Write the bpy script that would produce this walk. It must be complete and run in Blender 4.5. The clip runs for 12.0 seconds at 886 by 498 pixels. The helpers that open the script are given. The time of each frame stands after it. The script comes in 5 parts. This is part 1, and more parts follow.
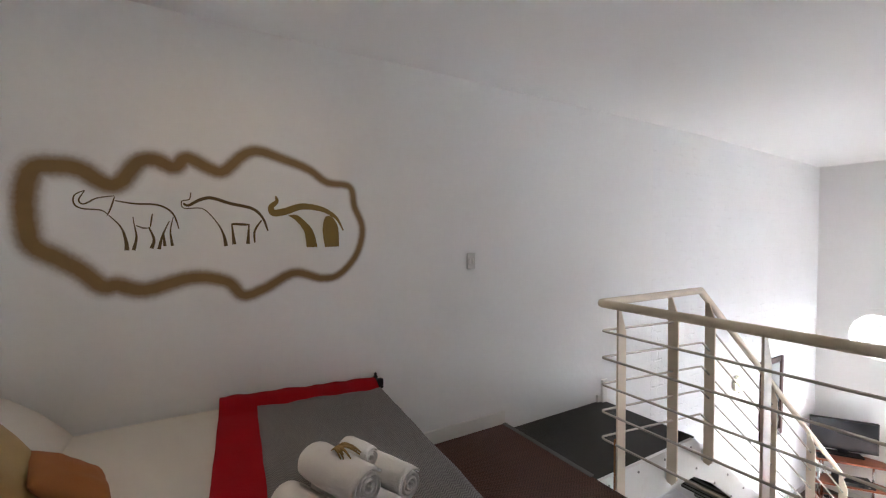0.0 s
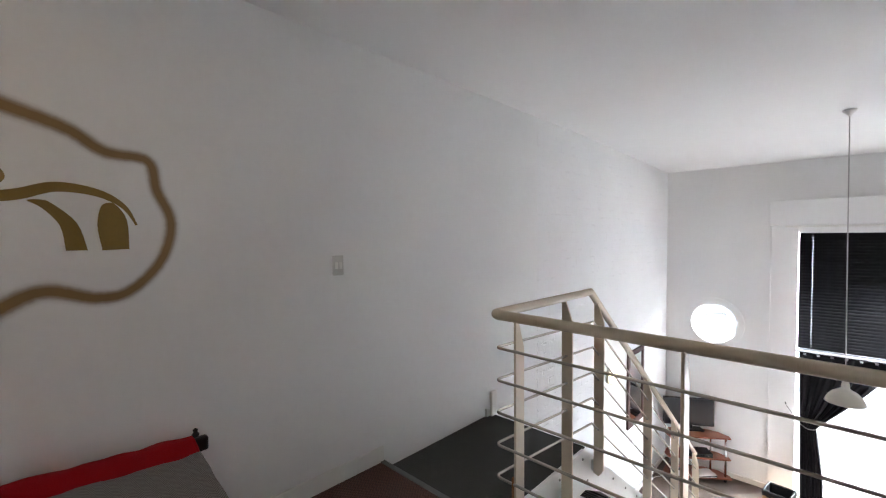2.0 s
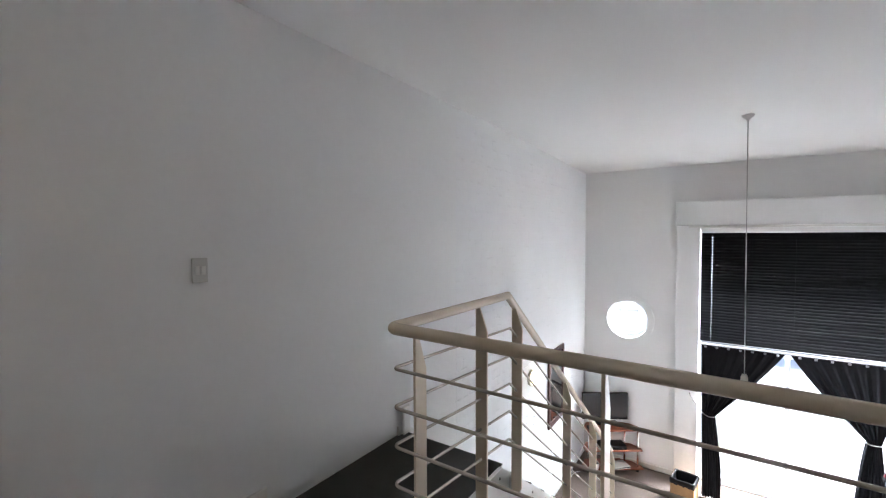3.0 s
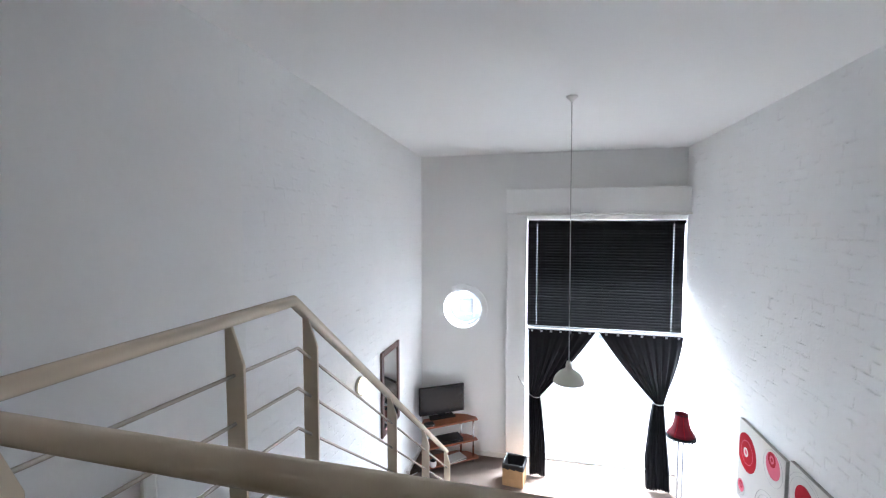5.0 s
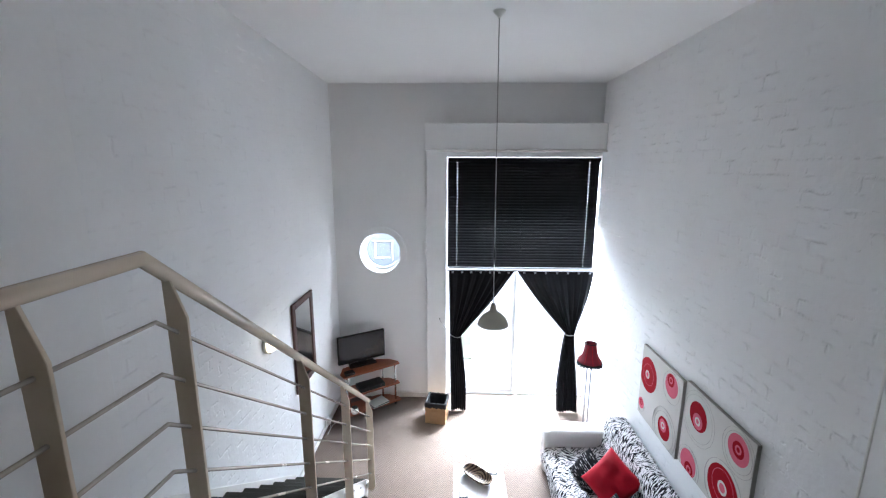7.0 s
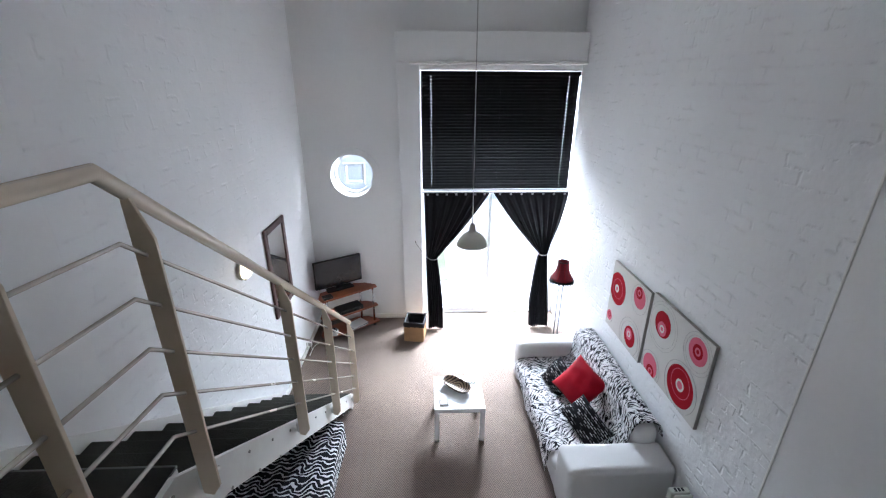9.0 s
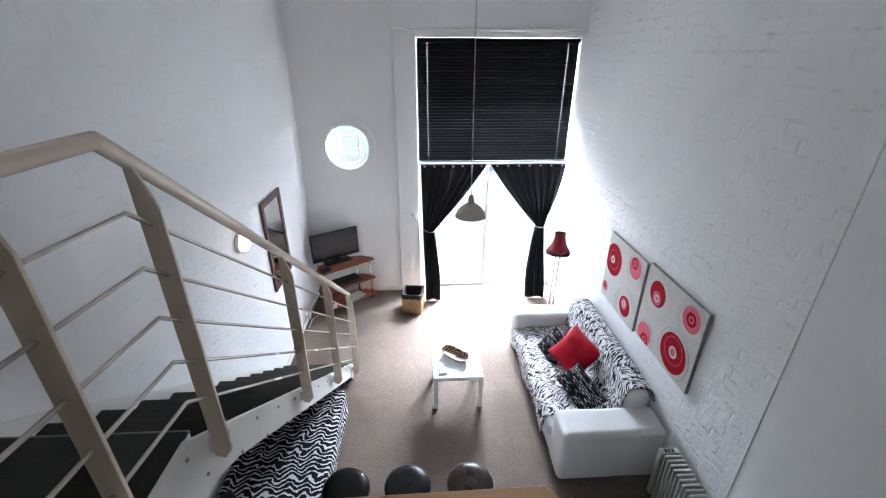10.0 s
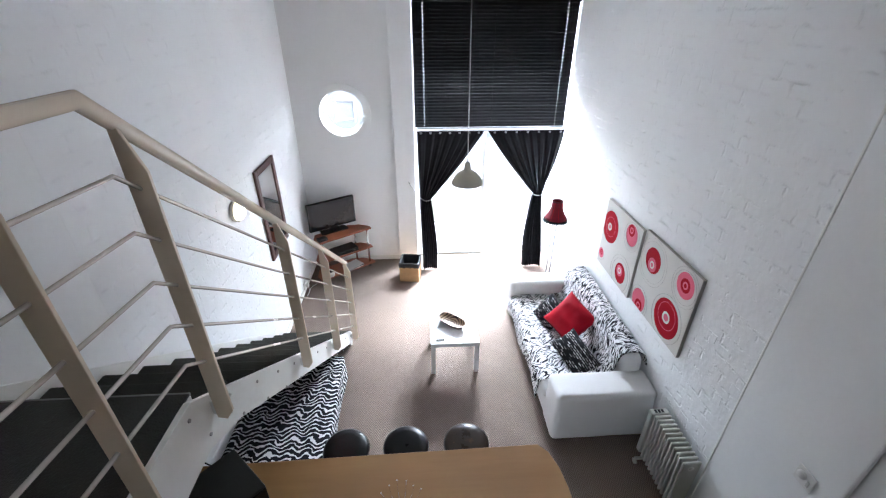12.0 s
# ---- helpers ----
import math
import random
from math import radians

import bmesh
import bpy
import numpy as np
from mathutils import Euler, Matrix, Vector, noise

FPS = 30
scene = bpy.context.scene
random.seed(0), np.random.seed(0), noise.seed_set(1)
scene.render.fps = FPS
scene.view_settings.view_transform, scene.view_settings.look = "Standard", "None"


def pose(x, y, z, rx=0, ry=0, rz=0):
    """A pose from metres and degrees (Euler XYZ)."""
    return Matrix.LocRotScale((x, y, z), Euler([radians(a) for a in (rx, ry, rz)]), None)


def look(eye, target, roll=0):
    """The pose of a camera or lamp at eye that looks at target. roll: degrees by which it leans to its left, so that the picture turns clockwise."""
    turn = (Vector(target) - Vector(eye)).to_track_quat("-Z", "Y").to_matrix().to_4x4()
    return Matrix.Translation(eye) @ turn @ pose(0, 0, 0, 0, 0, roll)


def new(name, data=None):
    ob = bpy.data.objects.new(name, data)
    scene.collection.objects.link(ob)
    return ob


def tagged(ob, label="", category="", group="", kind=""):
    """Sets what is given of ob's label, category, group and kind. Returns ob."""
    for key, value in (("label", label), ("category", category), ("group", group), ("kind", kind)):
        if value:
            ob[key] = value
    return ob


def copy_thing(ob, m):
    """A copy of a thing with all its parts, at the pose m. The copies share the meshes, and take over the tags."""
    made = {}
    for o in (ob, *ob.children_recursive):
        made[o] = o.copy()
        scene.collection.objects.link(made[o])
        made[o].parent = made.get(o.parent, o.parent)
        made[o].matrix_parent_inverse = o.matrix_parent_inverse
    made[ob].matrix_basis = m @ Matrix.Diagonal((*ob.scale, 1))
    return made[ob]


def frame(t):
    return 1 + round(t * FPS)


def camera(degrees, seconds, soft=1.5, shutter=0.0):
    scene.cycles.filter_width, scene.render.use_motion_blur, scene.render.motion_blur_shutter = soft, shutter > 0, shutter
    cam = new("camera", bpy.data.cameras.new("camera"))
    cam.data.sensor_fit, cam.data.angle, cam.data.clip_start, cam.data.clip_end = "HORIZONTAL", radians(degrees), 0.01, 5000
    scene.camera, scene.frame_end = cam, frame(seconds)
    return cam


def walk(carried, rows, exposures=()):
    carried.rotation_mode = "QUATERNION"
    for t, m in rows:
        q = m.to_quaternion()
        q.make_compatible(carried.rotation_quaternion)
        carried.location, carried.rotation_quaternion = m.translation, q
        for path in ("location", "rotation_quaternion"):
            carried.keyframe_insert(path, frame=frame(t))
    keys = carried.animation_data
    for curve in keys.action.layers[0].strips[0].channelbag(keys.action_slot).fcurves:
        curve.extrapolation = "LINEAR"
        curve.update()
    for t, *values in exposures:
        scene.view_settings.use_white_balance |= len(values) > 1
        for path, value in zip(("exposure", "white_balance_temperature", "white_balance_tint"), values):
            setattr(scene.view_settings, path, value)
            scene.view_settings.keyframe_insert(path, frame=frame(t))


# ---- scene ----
cam = camera(93.4, 12.0, soft=1.2)
PATH = [
    (0, (2.545, -2.313, 3.869), (0.829, -1.287, 3.809), -0.3),
    (0.5, (2.477, -2.238, 3.872), (0.795, -1.158, 3.807), -0.4),
    (1, (2.368, -2.142, 3.850), (0.768, -0.944, 3.795), -0.4),
    (1.5, (2.220, -2.035, 3.869), (0.726, -0.706, 3.804), -0.4),
    (2, (2.128, -1.901, 3.858), (0.753, -0.450, 3.793), -0.4),
    (2.5, (2.071, -1.704, 3.853), (0.806, -0.157, 3.787), -0.4),
    (3, (2.025, -1.525, 3.851), (0.906, 0.131, 3.780), -0.2),
    (3.5, (2.005, -1.325, 3.834), (1.039, 0.425, 3.769), -0.3),
    (5.5, (1.918, -0.572, 3.777), (1.614, 1.399, 3.621), 0.2),
    (6, (1.906, -0.476, 3.759), (1.720, 1.499, 3.506), 0.2),
    (6.5, (1.879, -0.398, 3.755), (1.762, 1.572, 3.429), 0.2),
    (8.5, (1.814, -0.284, 3.695), (1.871, 1.609, 3.050), 0.1),
    (9, (1.791, -0.279, 3.686), (1.867, 1.580, 2.952), 0.2),
    (9.5, (1.770, -0.282, 3.681), (1.862, 1.549, 2.880), 0.2),
    (10, (1.757, -0.295, 3.675), (1.855, 1.513, 2.825), 0.2),
    (10.5, (1.750, -0.302, 3.669), (1.851, 1.485, 2.778), 0.2),
    (11, (1.759, -0.304, 3.660), (1.861, 1.467, 2.736), 0.1),
    (11.5, (1.770, -0.304, 3.658), (1.873, 1.451, 2.704), 0.1),
    (12, (1.769, -0.299, 3.654), (1.874, 1.442, 2.676), 0.1),
]
EXPO = [(0, 2.66, 6150, 12), (2, 2.38, 6080, 11), (3.5, 2.03, 5950, 10), (5.5, 1.97, 5720, 9), (6.5, 1.7, 5690, 9), (8.5, 1.42, 5680, 10), (10.5, 1.75, 5730, 10), (12, 1.92, 5760, 10)]
walk(cam, [(t, look(eye, at, roll)) for t, eye, at, roll in PATH], exposures=EXPO)

# ---- light ----
world = bpy.data.worlds.new("world")
scene.world = world
world.use_nodes = True
wn = world.node_tree.nodes
sky = wn.new("ShaderNodeTexSky")
sky.sky_type = "NISHITA"
sky.sun_disc = False
sky.sun_elevation, sky.sun_rotation = radians(48), radians(25)
wn["Background"].inputs["Strength"].default_value = 0.15
world.node_tree.links.new(sky.outputs["Color"], wn["Background"].inputs["Color"])


def lamp(name, kind, m, energy, color=(1, 1, 1), **kw):
    d = bpy.data.lights.new(name, kind)
    d.energy, d.color = energy, color
    if kind == "AREA":
        d.shape, d.size, d.size_y = "RECTANGLE", kw["size"][0], kw["size"][1]
    elif kind == "SUN":
        d.angle = kw["angle"]
    else:
        d.shadow_soft_size = kw["radius"]
    o = new(name, d)
    o.matrix_world = m
    return o


lamp("sun", "SUN", look((0, 0, 0), (-0.30, -0.62, -0.95)), 3.5, (1.0, 0.97, 0.92), angle=radians(15))
# bright sky over the terrace, entering under the blind
lamp("terrace_skylight", "AREA", look((3.17, 7.15, 2.60), (2.6, 2.0, 1.2)), 465, (0.93, 0.97, 1.0), size=(1.5, 1.25))
lamp("upper_skylight", "AREA", look((2.83, 6.15, 3.02), (2.83, 0.0, 2.6)), 20, (0.93, 0.97, 1.0), size=(2.1, 1.6))
# lit lamp on the brick wall; unseen ceiling lamp added for a warm bed glow
lamp("wall_lamp_light", "POINT", pose(0.18, 3.42, 2.03), 0.10, (1.0, 0.74, 0.46), radius=0.05)
lamp("added_bed_light", "AREA", look((0.95, -2.1, 4.87), (0.95, -2.1, 3.0)), 0.32, (1.0, 0.70, 0.42), size=(0.17, 0.17))

# ---- materials ----
def nodes_of(name):
    m = bpy.data.materials.new(name)
    m.use_nodes = True
    nt = m.node_tree
    return m, nt, nt.nodes, nt.nodes["Principled BSDF"]


def noise_node(nt, vec, scale, detail=4.0, rough=0.55):
    n = nt.nodes.new("ShaderNodeTexNoise")
    n.inputs["Scale"].default_value, n.inputs["Detail"].default_value, n.inputs["Roughness"].default_value = scale, detail, rough
    nt.links.new(vec, n.inputs["Vector"])
    return n.outputs["Fac"]


def math_node(nt, op, a, b=0.0, c=None):
    n = nt.nodes.new("ShaderNodeMath")
    n.operation = op
    for i, v in enumerate((a, b, c)):
        if v is None:
            continue
        if isinstance(v, (int, float)):
            n.inputs[i].default_value = v
        else:
            nt.links.new(v, n.inputs[i])
    return n.outputs[0]


def mix_col(nt, fac, a, b, blend="MIX"):
    n = nt.nodes.new("ShaderNodeMix")
    n.data_type, n.blend_type = "RGBA", blend
    for sock, v in ((n.inputs[0], fac), (n.inputs[6], a), (n.inputs[7], b)):
        if isinstance(v, (int, float)):
            sock.default_value = v
        elif isinstance(v, tuple):
            sock.default_value = (*v[:3], 1)
        else:
            nt.links.new(v, sock)
    return n.outputs[2]


def step_ramp(nt, fac, stops, constant=False):
    n = nt.nodes.new("ShaderNodeValToRGB")
    n.color_ramp.interpolation = "CONSTANT" if constant else "LINEAR"
    while len(n.color_ramp.elements) < len(stops):
        n.color_ramp.elements.new(0.5)
    for e, (p, c) in zip(n.color_ramp.elements, stops):
        e.position, e.color = p, (*c, 1)
    nt.links.new(fac, n.inputs[0])
    return n.outputs[0]


def where(nt):
    return nt.nodes.new("ShaderNodeNewGeometry").outputs["Position"]


def bump_to(nt, bsdf, height, strength, dist):
    b = nt.nodes.new("ShaderNodeBump")
    b.inputs["Strength"].default_value, b.inputs["Distance"].default_value = strength, dist
    nt.links.new(height, b.inputs["Height"])
    nt.links.new(b.outputs[0], bsdf.inputs["Normal"])


def mat(name, col, rough=0.5, metal=0.0, var=0.12, big=1.3, fine=60.0, bump=0.25, depth=0.002, stain_or_glint=None, coat=0.0, piece=0.0, spec=0.5):
    """A plain surface with broad and fine variation, and relief of the given depth."""
    m, nt, nn, bs = nodes_of(name)
    p = where(nt)
    a = noise_node(nt, p, big, 5, 0.6)
    b = noise_node(nt, p, fine, 3)
    v = math_node(nt, "MULTIPLY_ADD", math_node(nt, "ADD", a, math_node(nt, "MULTIPLY", b, 0.5)), var * 1.6, 1 - var * 1.2)
    c = mix_col(nt, 1.0, col, v, "MULTIPLY")
    if stain_or_glint:
        s = step_ramp(nt, noise_node(nt, p, big * 2.3, 6, 0.7), [(0.56, (0, 0, 0)), (0.74, (1, 1, 1))])
        c = mix_col(nt, math_node(nt, "MULTIPLY", s, 0.45), c, stain_or_glint)
    if piece:
        r = nn.new("ShaderNodeObjectInfo").outputs["Random"]
        c = mix_col(nt, 1.0, c, math_node(nt, "MULTIPLY_ADD", r, piece, 1 - piece * 0.5), "MULTIPLY")
    nt.links.new(c, bs.inputs["Base Color"])
    bs.inputs["Metallic"].default_value = metal
    nt.links.new(math_node(nt, "MULTIPLY_ADD", a, 0.18, rough - 0.09), bs.inputs["Roughness"])
    bs.inputs["Coat Weight"].default_value = coat
    bs.inputs["Specular IOR Level"].default_value = spec
    if bump:
        bump_to(nt, bs, math_node(nt, "ADD", b, math_node(nt, "MULTIPLY", a, 0.6)), bump, depth)
    return m


M = {}
M["plaster"] = mat("plaster", (0.85, 0.85, 0.84), 0.75, var=0.05, big=0.9, fine=24, bump=0.35, depth=0.004)
M["ceiling"] = mat("ceiling_paint", (0.86, 0.86, 0.85), 0.85, var=0.04, big=0.7, fine=70, bump=0.15)
M["white_gloss"] = mat("white_gloss_paint", (0.80, 0.79, 0.75), 0.4, var=0.05, fine=30, bump=0.1)
M["cream_steel"] = mat("cream_painted_steel", (0.80, 0.68, 0.53), 0.22, var=0.025, big=3, fine=90, bump=0.04)
M["steel_rod"] = mat("pale_steel_rod", (0.66, 0.60, 0.52), 0.25, metal=0.35, var=0.06, fine=120, bump=0.05)
M["stringer"] = mat("white_painted_steel", (0.80, 0.79, 0.75), 0.42, var=0.06, fine=30, bump=0.1, stain_or_glint=(0.62, 0.58, 0.5))
M["bolt"] = mat("bolt_steel", (0.35, 0.34, 0.32), 0.4, metal=0.8, bump=0)
M["rust"] = mat("rusty_steel", (0.33, 0.15, 0.06), 0.75, var=0.4, big=14, fine=90, bump=0.5)
M["stair_carpet"] = mat("charcoal_stair_carpet", (0.036, 0.035, 0.028), 0.78, var=0.5, big=7, fine=120, bump=0.9, depth=0.006, spec=0.25)
# lighter grey than the carpet, along the edges of treads and landing
M["nosing"] = mat("lighter_grey_nosing", (0.19, 0.185, 0.17), 0.6, var=0.4, big=12, fine=90, bump=0.4)
M["landing"] = mat("grey_landing_carpet", (0.030, 0.029, 0.024), 0.6, var=0.5, big=5, fine=120, bump=0.7, depth=0.005, stain_or_glint=(0.07, 0.07, 0.064), spec=0.32)
M["black_fabric"] = mat("black_curtain_cloth", (0.0045, 0.0045, 0.0065), 0.65, var=0.3, big=6, fine=220, bump=0.35, spec=0.2)
M["black_slat"] = mat("black_slat", (0.0035, 0.0035, 0.0045), 0.42, var=0.15, big=4, fine=80, bump=0.04, spec=0.18)
M["black_plastic"] = mat("black_plastic", (0.008, 0.008, 0.009), 0.4, var=0.15, fine=100, bump=0.05, spec=0.35)
M["mw_case"] = mat("black_enamelled_case", (0.050, 0.049, 0.046), 0.35, var=0.25, big=6, fine=90, bump=0.05, spec=0.5)
M["black_vinyl"] = mat("black_vinyl", (0.006, 0.006, 0.006), 0.3, var=0.2, big=7, fine=90, bump=0.25, depth=0.003, spec=0.18)
# black seat; the brown tint and patches paint in a reflection
M["glint_vinyl"] = mat("black_vinyl_brown_glint", (0.020, 0.011, 0.006), 0.3, stain_or_glint=(0.16, 0.075, 0.022), var=0.3, big=7, fine=90, bump=0.25, depth=0.003, spec=0.2)
M["chrome"] = mat("chrome", (0.75, 0.75, 0.75), 0.18, metal=1.0, var=0.03, bump=0)
M["switch_plastic"] = mat("aged_switch_plastic", (0.60, 0.59, 0.56), 0.4, var=0.04, bump=0)
M["white_plastic"] = mat("white_plastic", (0.80, 0.79, 0.76), 0.4, var=0.04, bump=0)
M["white_lacquer"] = mat("white_lacquer", (0.84, 0.84, 0.85), 0.28, var=0.03, bump=0.03)
M["white_cloth"] = mat("white_slipcover", (0.74, 0.73, 0.72), 0.9, var=0.06, big=4, fine=150, bump=0.35, depth=0.004)
M["sheet"] = mat("white_bed_sheet", (0.76, 0.72, 0.66), 0.9, var=0.06, big=3, fine=160, bump=0.35, depth=0.004)
M["towel"] = mat("white_terry_towel", (0.84, 0.81, 0.77), 0.97, var=0.08, big=9, fine=260, bump=0.5, depth=0.005)
M["red_cloth"] = mat("red_cloth", (0.34, 0.003, 0.008), 0.9, var=0.2, big=9, fine=170, bump=0.6, depth=0.006, spec=0.2)
M["red_silk"] = mat("red_satin", (0.40, 0.004, 0.018), 0.6, var=0.16, big=6, fine=140, bump=0.3, spec=0.15)
M["red_shade"] = mat("red_lamp_shade", (0.14, 0.004, 0.012), 0.7, var=0.18, big=9, fine=120, bump=0.3, spec=0.25)
M["tan_cloth"] = mat("tan_cushion_cloth", (0.42, 0.29, 0.13), 0.85, var=0.2, big=7, fine=160, bump=0.5)
M["orange_cloth"] = mat("orange_brown_suede", (0.36, 0.13, 0.035), 0.8, var=0.16, big=7, fine=160, bump=0.4)
M["cherry"] = mat("cherry_veneer", (0.27, 0.075, 0.03), 0.36, var=0.25, big=5, fine=45, bump=0.06)
M["dark_wood"] = mat("dark_red_wood", (0.075, 0.03, 0.022), 0.45, var=0.3, big=8, fine=60, bump=0.2)
M["bin_wood"] = mat("bin_wood", (0.36, 0.21, 0.095), 0.6, var=0.35, big=9, fine=50, bump=0.2)
M["radiator"] = mat("grey_green_enamel", (0.42, 0.42, 0.37), 0.42, var=0.05, fine=90, bump=0.06)
M["alu"] = mat("white_aluminium_frame", (0.78, 0.79, 0.8), 0.4, var=0.03, bump=0)
M["grey_metal"] = mat("dark_grey_metal", (0.22, 0.22, 0.23), 0.4, metal=0.6, bump=0)
M["strip"] = mat("dull_metal_strip", (0.15, 0.145, 0.135), 0.55, metal=0.4, var=0.2, big=12, fine=60, bump=0.2)
M["clip"] = mat("dull_grey_clip", (0.30, 0.30, 0.31), 0.5, var=0.1, bump=0)
M["lamp_pole"] = mat("grey_painted_pole", (0.20, 0.20, 0.21), 0.4, var=0.05, bump=0)
M["cord"] = mat("grey_cord", (0.42, 0.41, 0.40), 0.6, bump=0)
M["gold"] = mat("gold_wall_paint", (0.24, 0.155, 0.035), 0.5, var=0.15, big=12, fine=80, bump=0.1)
M["gold_dark"] = mat("dark_gold_line", (0.115, 0.075, 0.025), 0.55, var=0.15, big=12, fine=80, bump=0.1)
M["screen"] = mat("screen_glass", (0.012, 0.014, 0.018), 0.16, var=0.05, bump=0)
M["lamp_metal"] = mat("cream_enamel_shade", (0.62, 0.59, 0.50), 0.35, var=0.06, bump=0)
M["feather"] = mat("dried_leaf", (0.33, 0.21, 0.07), 0.85, var=0.4, big=40, fine=200, bump=0.4)
M["canvas"] = mat("cream_canvas", (0.60, 0.58, 0.545), 0.85, var=0.06, big=5, fine=240, bump=0.3)
M["canvas_side"] = mat("grey_canvas_edge", (0.36, 0.34, 0.31), 0.85, var=0.1, big=5, fine=200, bump=0.3)
M["art_red"] = mat("art_red", (0.33, 0.006, 0.016), 0.85, var=0.12, big=14, fine=160, bump=0.2, spec=0.06)
M["art_pink"] = mat("art_pink", (0.62, 0.13, 0.19), 0.85, var=0.1, big=14, fine=160, bump=0.2, spec=0.06)
M["art_line"] = mat("art_grey_line", (0.34, 0.32, 0.31), 0.8, var=0.1, bump=0, spec=0.1)
M["paving"] = mat("pale_concrete", (0.40, 0.39, 0.375), 0.9, var=0.15, big=0.8, fine=30, bump=0.4)
M["outer_wall"] = mat("pale_render", (0.72, 0.70, 0.66), 0.9, var=0.08, big=0.6, fine=30, bump=0.3)
M["grass"] = mat("grass", (0.21, 0.235, 0.15), 0.9, var=0.4, big=3, fine=70, bump=0.8, depth=0.02)


def glass_mat():
    m, nt, nn, bs = nodes_of("clear_glass")
    bs.inputs["Base Color"].default_value = (1, 1, 1, 1)
    bs.inputs["Roughness"].default_value = 0.02
    bs.inputs["Transmission Weight"].default_value = 1.0
    bs.inputs["IOR"].default_value = 1.1
    return m


def mirror_mat():
    m, nt, nn, bs = nodes_of("mirror_glass")
    bs.inputs["Base Color"].default_value = (0.85, 0.86, 0.86, 1)
    bs.inputs["Metallic"].default_value, bs.inputs["Roughness"].default_value = 1.0, 0.03
    return m


def glow_mat(name, col, strength):
    m, nt, nn, bs = nodes_of(name)
    bs.inputs["Base Color"].default_value = (*col, 1)
    bs.inputs["Emission Color"].default_value = (*col, 1)
    bs.inputs["Emission Strength"].default_value = strength
    return m


def carpet_mat(name, col, dark, pitch, zig):
    """Woven carpet: a zigzag weave with worn, mottled patches."""
    m, nt, nn, bs = nodes_of(name)
    p = where(nt)
    sep = nn.new("ShaderNodeSeparateXYZ")
    nt.links.new(p, sep.inputs[0])
    tri = math_node(nt, "PINGPONG", sep.outputs[0], zig)
    w = math_node(nt, "ADD", sep.outputs[1], math_node(nt, "MULTIPLY", tri, 1.5))
    w = math_node(nt, "ADD", w, math_node(nt, "MULTIPLY", noise_node(nt, p, 14, 3), 0.006))
    line = math_node(nt, "PINGPONG", w, pitch)
    line = math_node(nt, "DIVIDE", line, pitch)
    fine = noise_node(nt, p, 190, 3)
    broad = noise_node(nt, p, 1.6, 5, 0.6)
    f = math_node(nt, "ADD", math_node(nt, "MULTIPLY", line, 0.65), math_node(nt, "MULTIPLY", fine, 0.5))
    c = mix_col(nt, f, dark, col)
    c = mix_col(nt, 1.0, c, math_node(nt, "MULTIPLY_ADD", broad, 0.5, 0.75), "MULTIPLY")
    nt.links.new(c, bs.inputs["Base Color"])
    bs.inputs["Roughness"].default_value = 0.95
    bump_to(nt, bs, f, 0.8, 0.006)
    return m


def zebra_mat(name, across, along, turn_a, turn_b, patch, cut, wave):
    """White cloth with black zebra strokes: long forked streaks that change direction from patch to patch."""
    m, nt, nn, bs = nodes_of(name)
    p = where(nt)
    wob = nn.new("ShaderNodeTexNoise")
    wob.inputs["Scale"].default_value, wob.inputs["Detail"].default_value = 9.0, 1.0
    nt.links.new(p, wob.inputs["Vector"])
    bent = nn.new("ShaderNodeVectorMath")
    bent.operation = "MULTIPLY_ADD"
    bent.inputs[1].default_value = (wave, wave, wave)
    nt.links.new(wob.outputs["Color"], bent.inputs[0])
    nt.links.new(p, bent.inputs[2])
    streaks = []
    for turn in (turn_a, turn_b):
        rot = nn.new("ShaderNodeMapping")
        rot.vector_type = "POINT"
        rot.inputs["Rotation"].default_value = tuple(radians(v) for v in turn)
        nt.links.new(bent.outputs[0], rot.inputs[0])
        squash = nn.new("ShaderNodeVectorMath")
        squash.operation = "MULTIPLY"
        squash.inputs[1].default_value = (along, across, along)
        nt.links.new(rot.outputs[0], squash.inputs[0])
        streaks.append(noise_node(nt, squash.outputs[0], 1.0, 1.0, 0.4))
    pick = step_ramp(nt, noise_node(nt, p, patch, 1), [(0.47, (0, 0, 0)), (0.53, (1, 1, 1))])
    f = mix_col(nt, pick, streaks[0], streaks[1])
    c = step_ramp(nt, f, [(cut - 0.018, (0.010, 0.010, 0.014)), (cut + 0.018, (0.70, 0.69, 0.69))])
    nt.links.new(c, bs.inputs["Base Color"])
    bs.inputs["Roughness"].default_value = 0.85
    bs.inputs["Specular IOR Level"].default_value = 0.15
    bump_to(nt, bs, noise_node(nt, p, 170, 3), 0.3, 0.003)
    return m


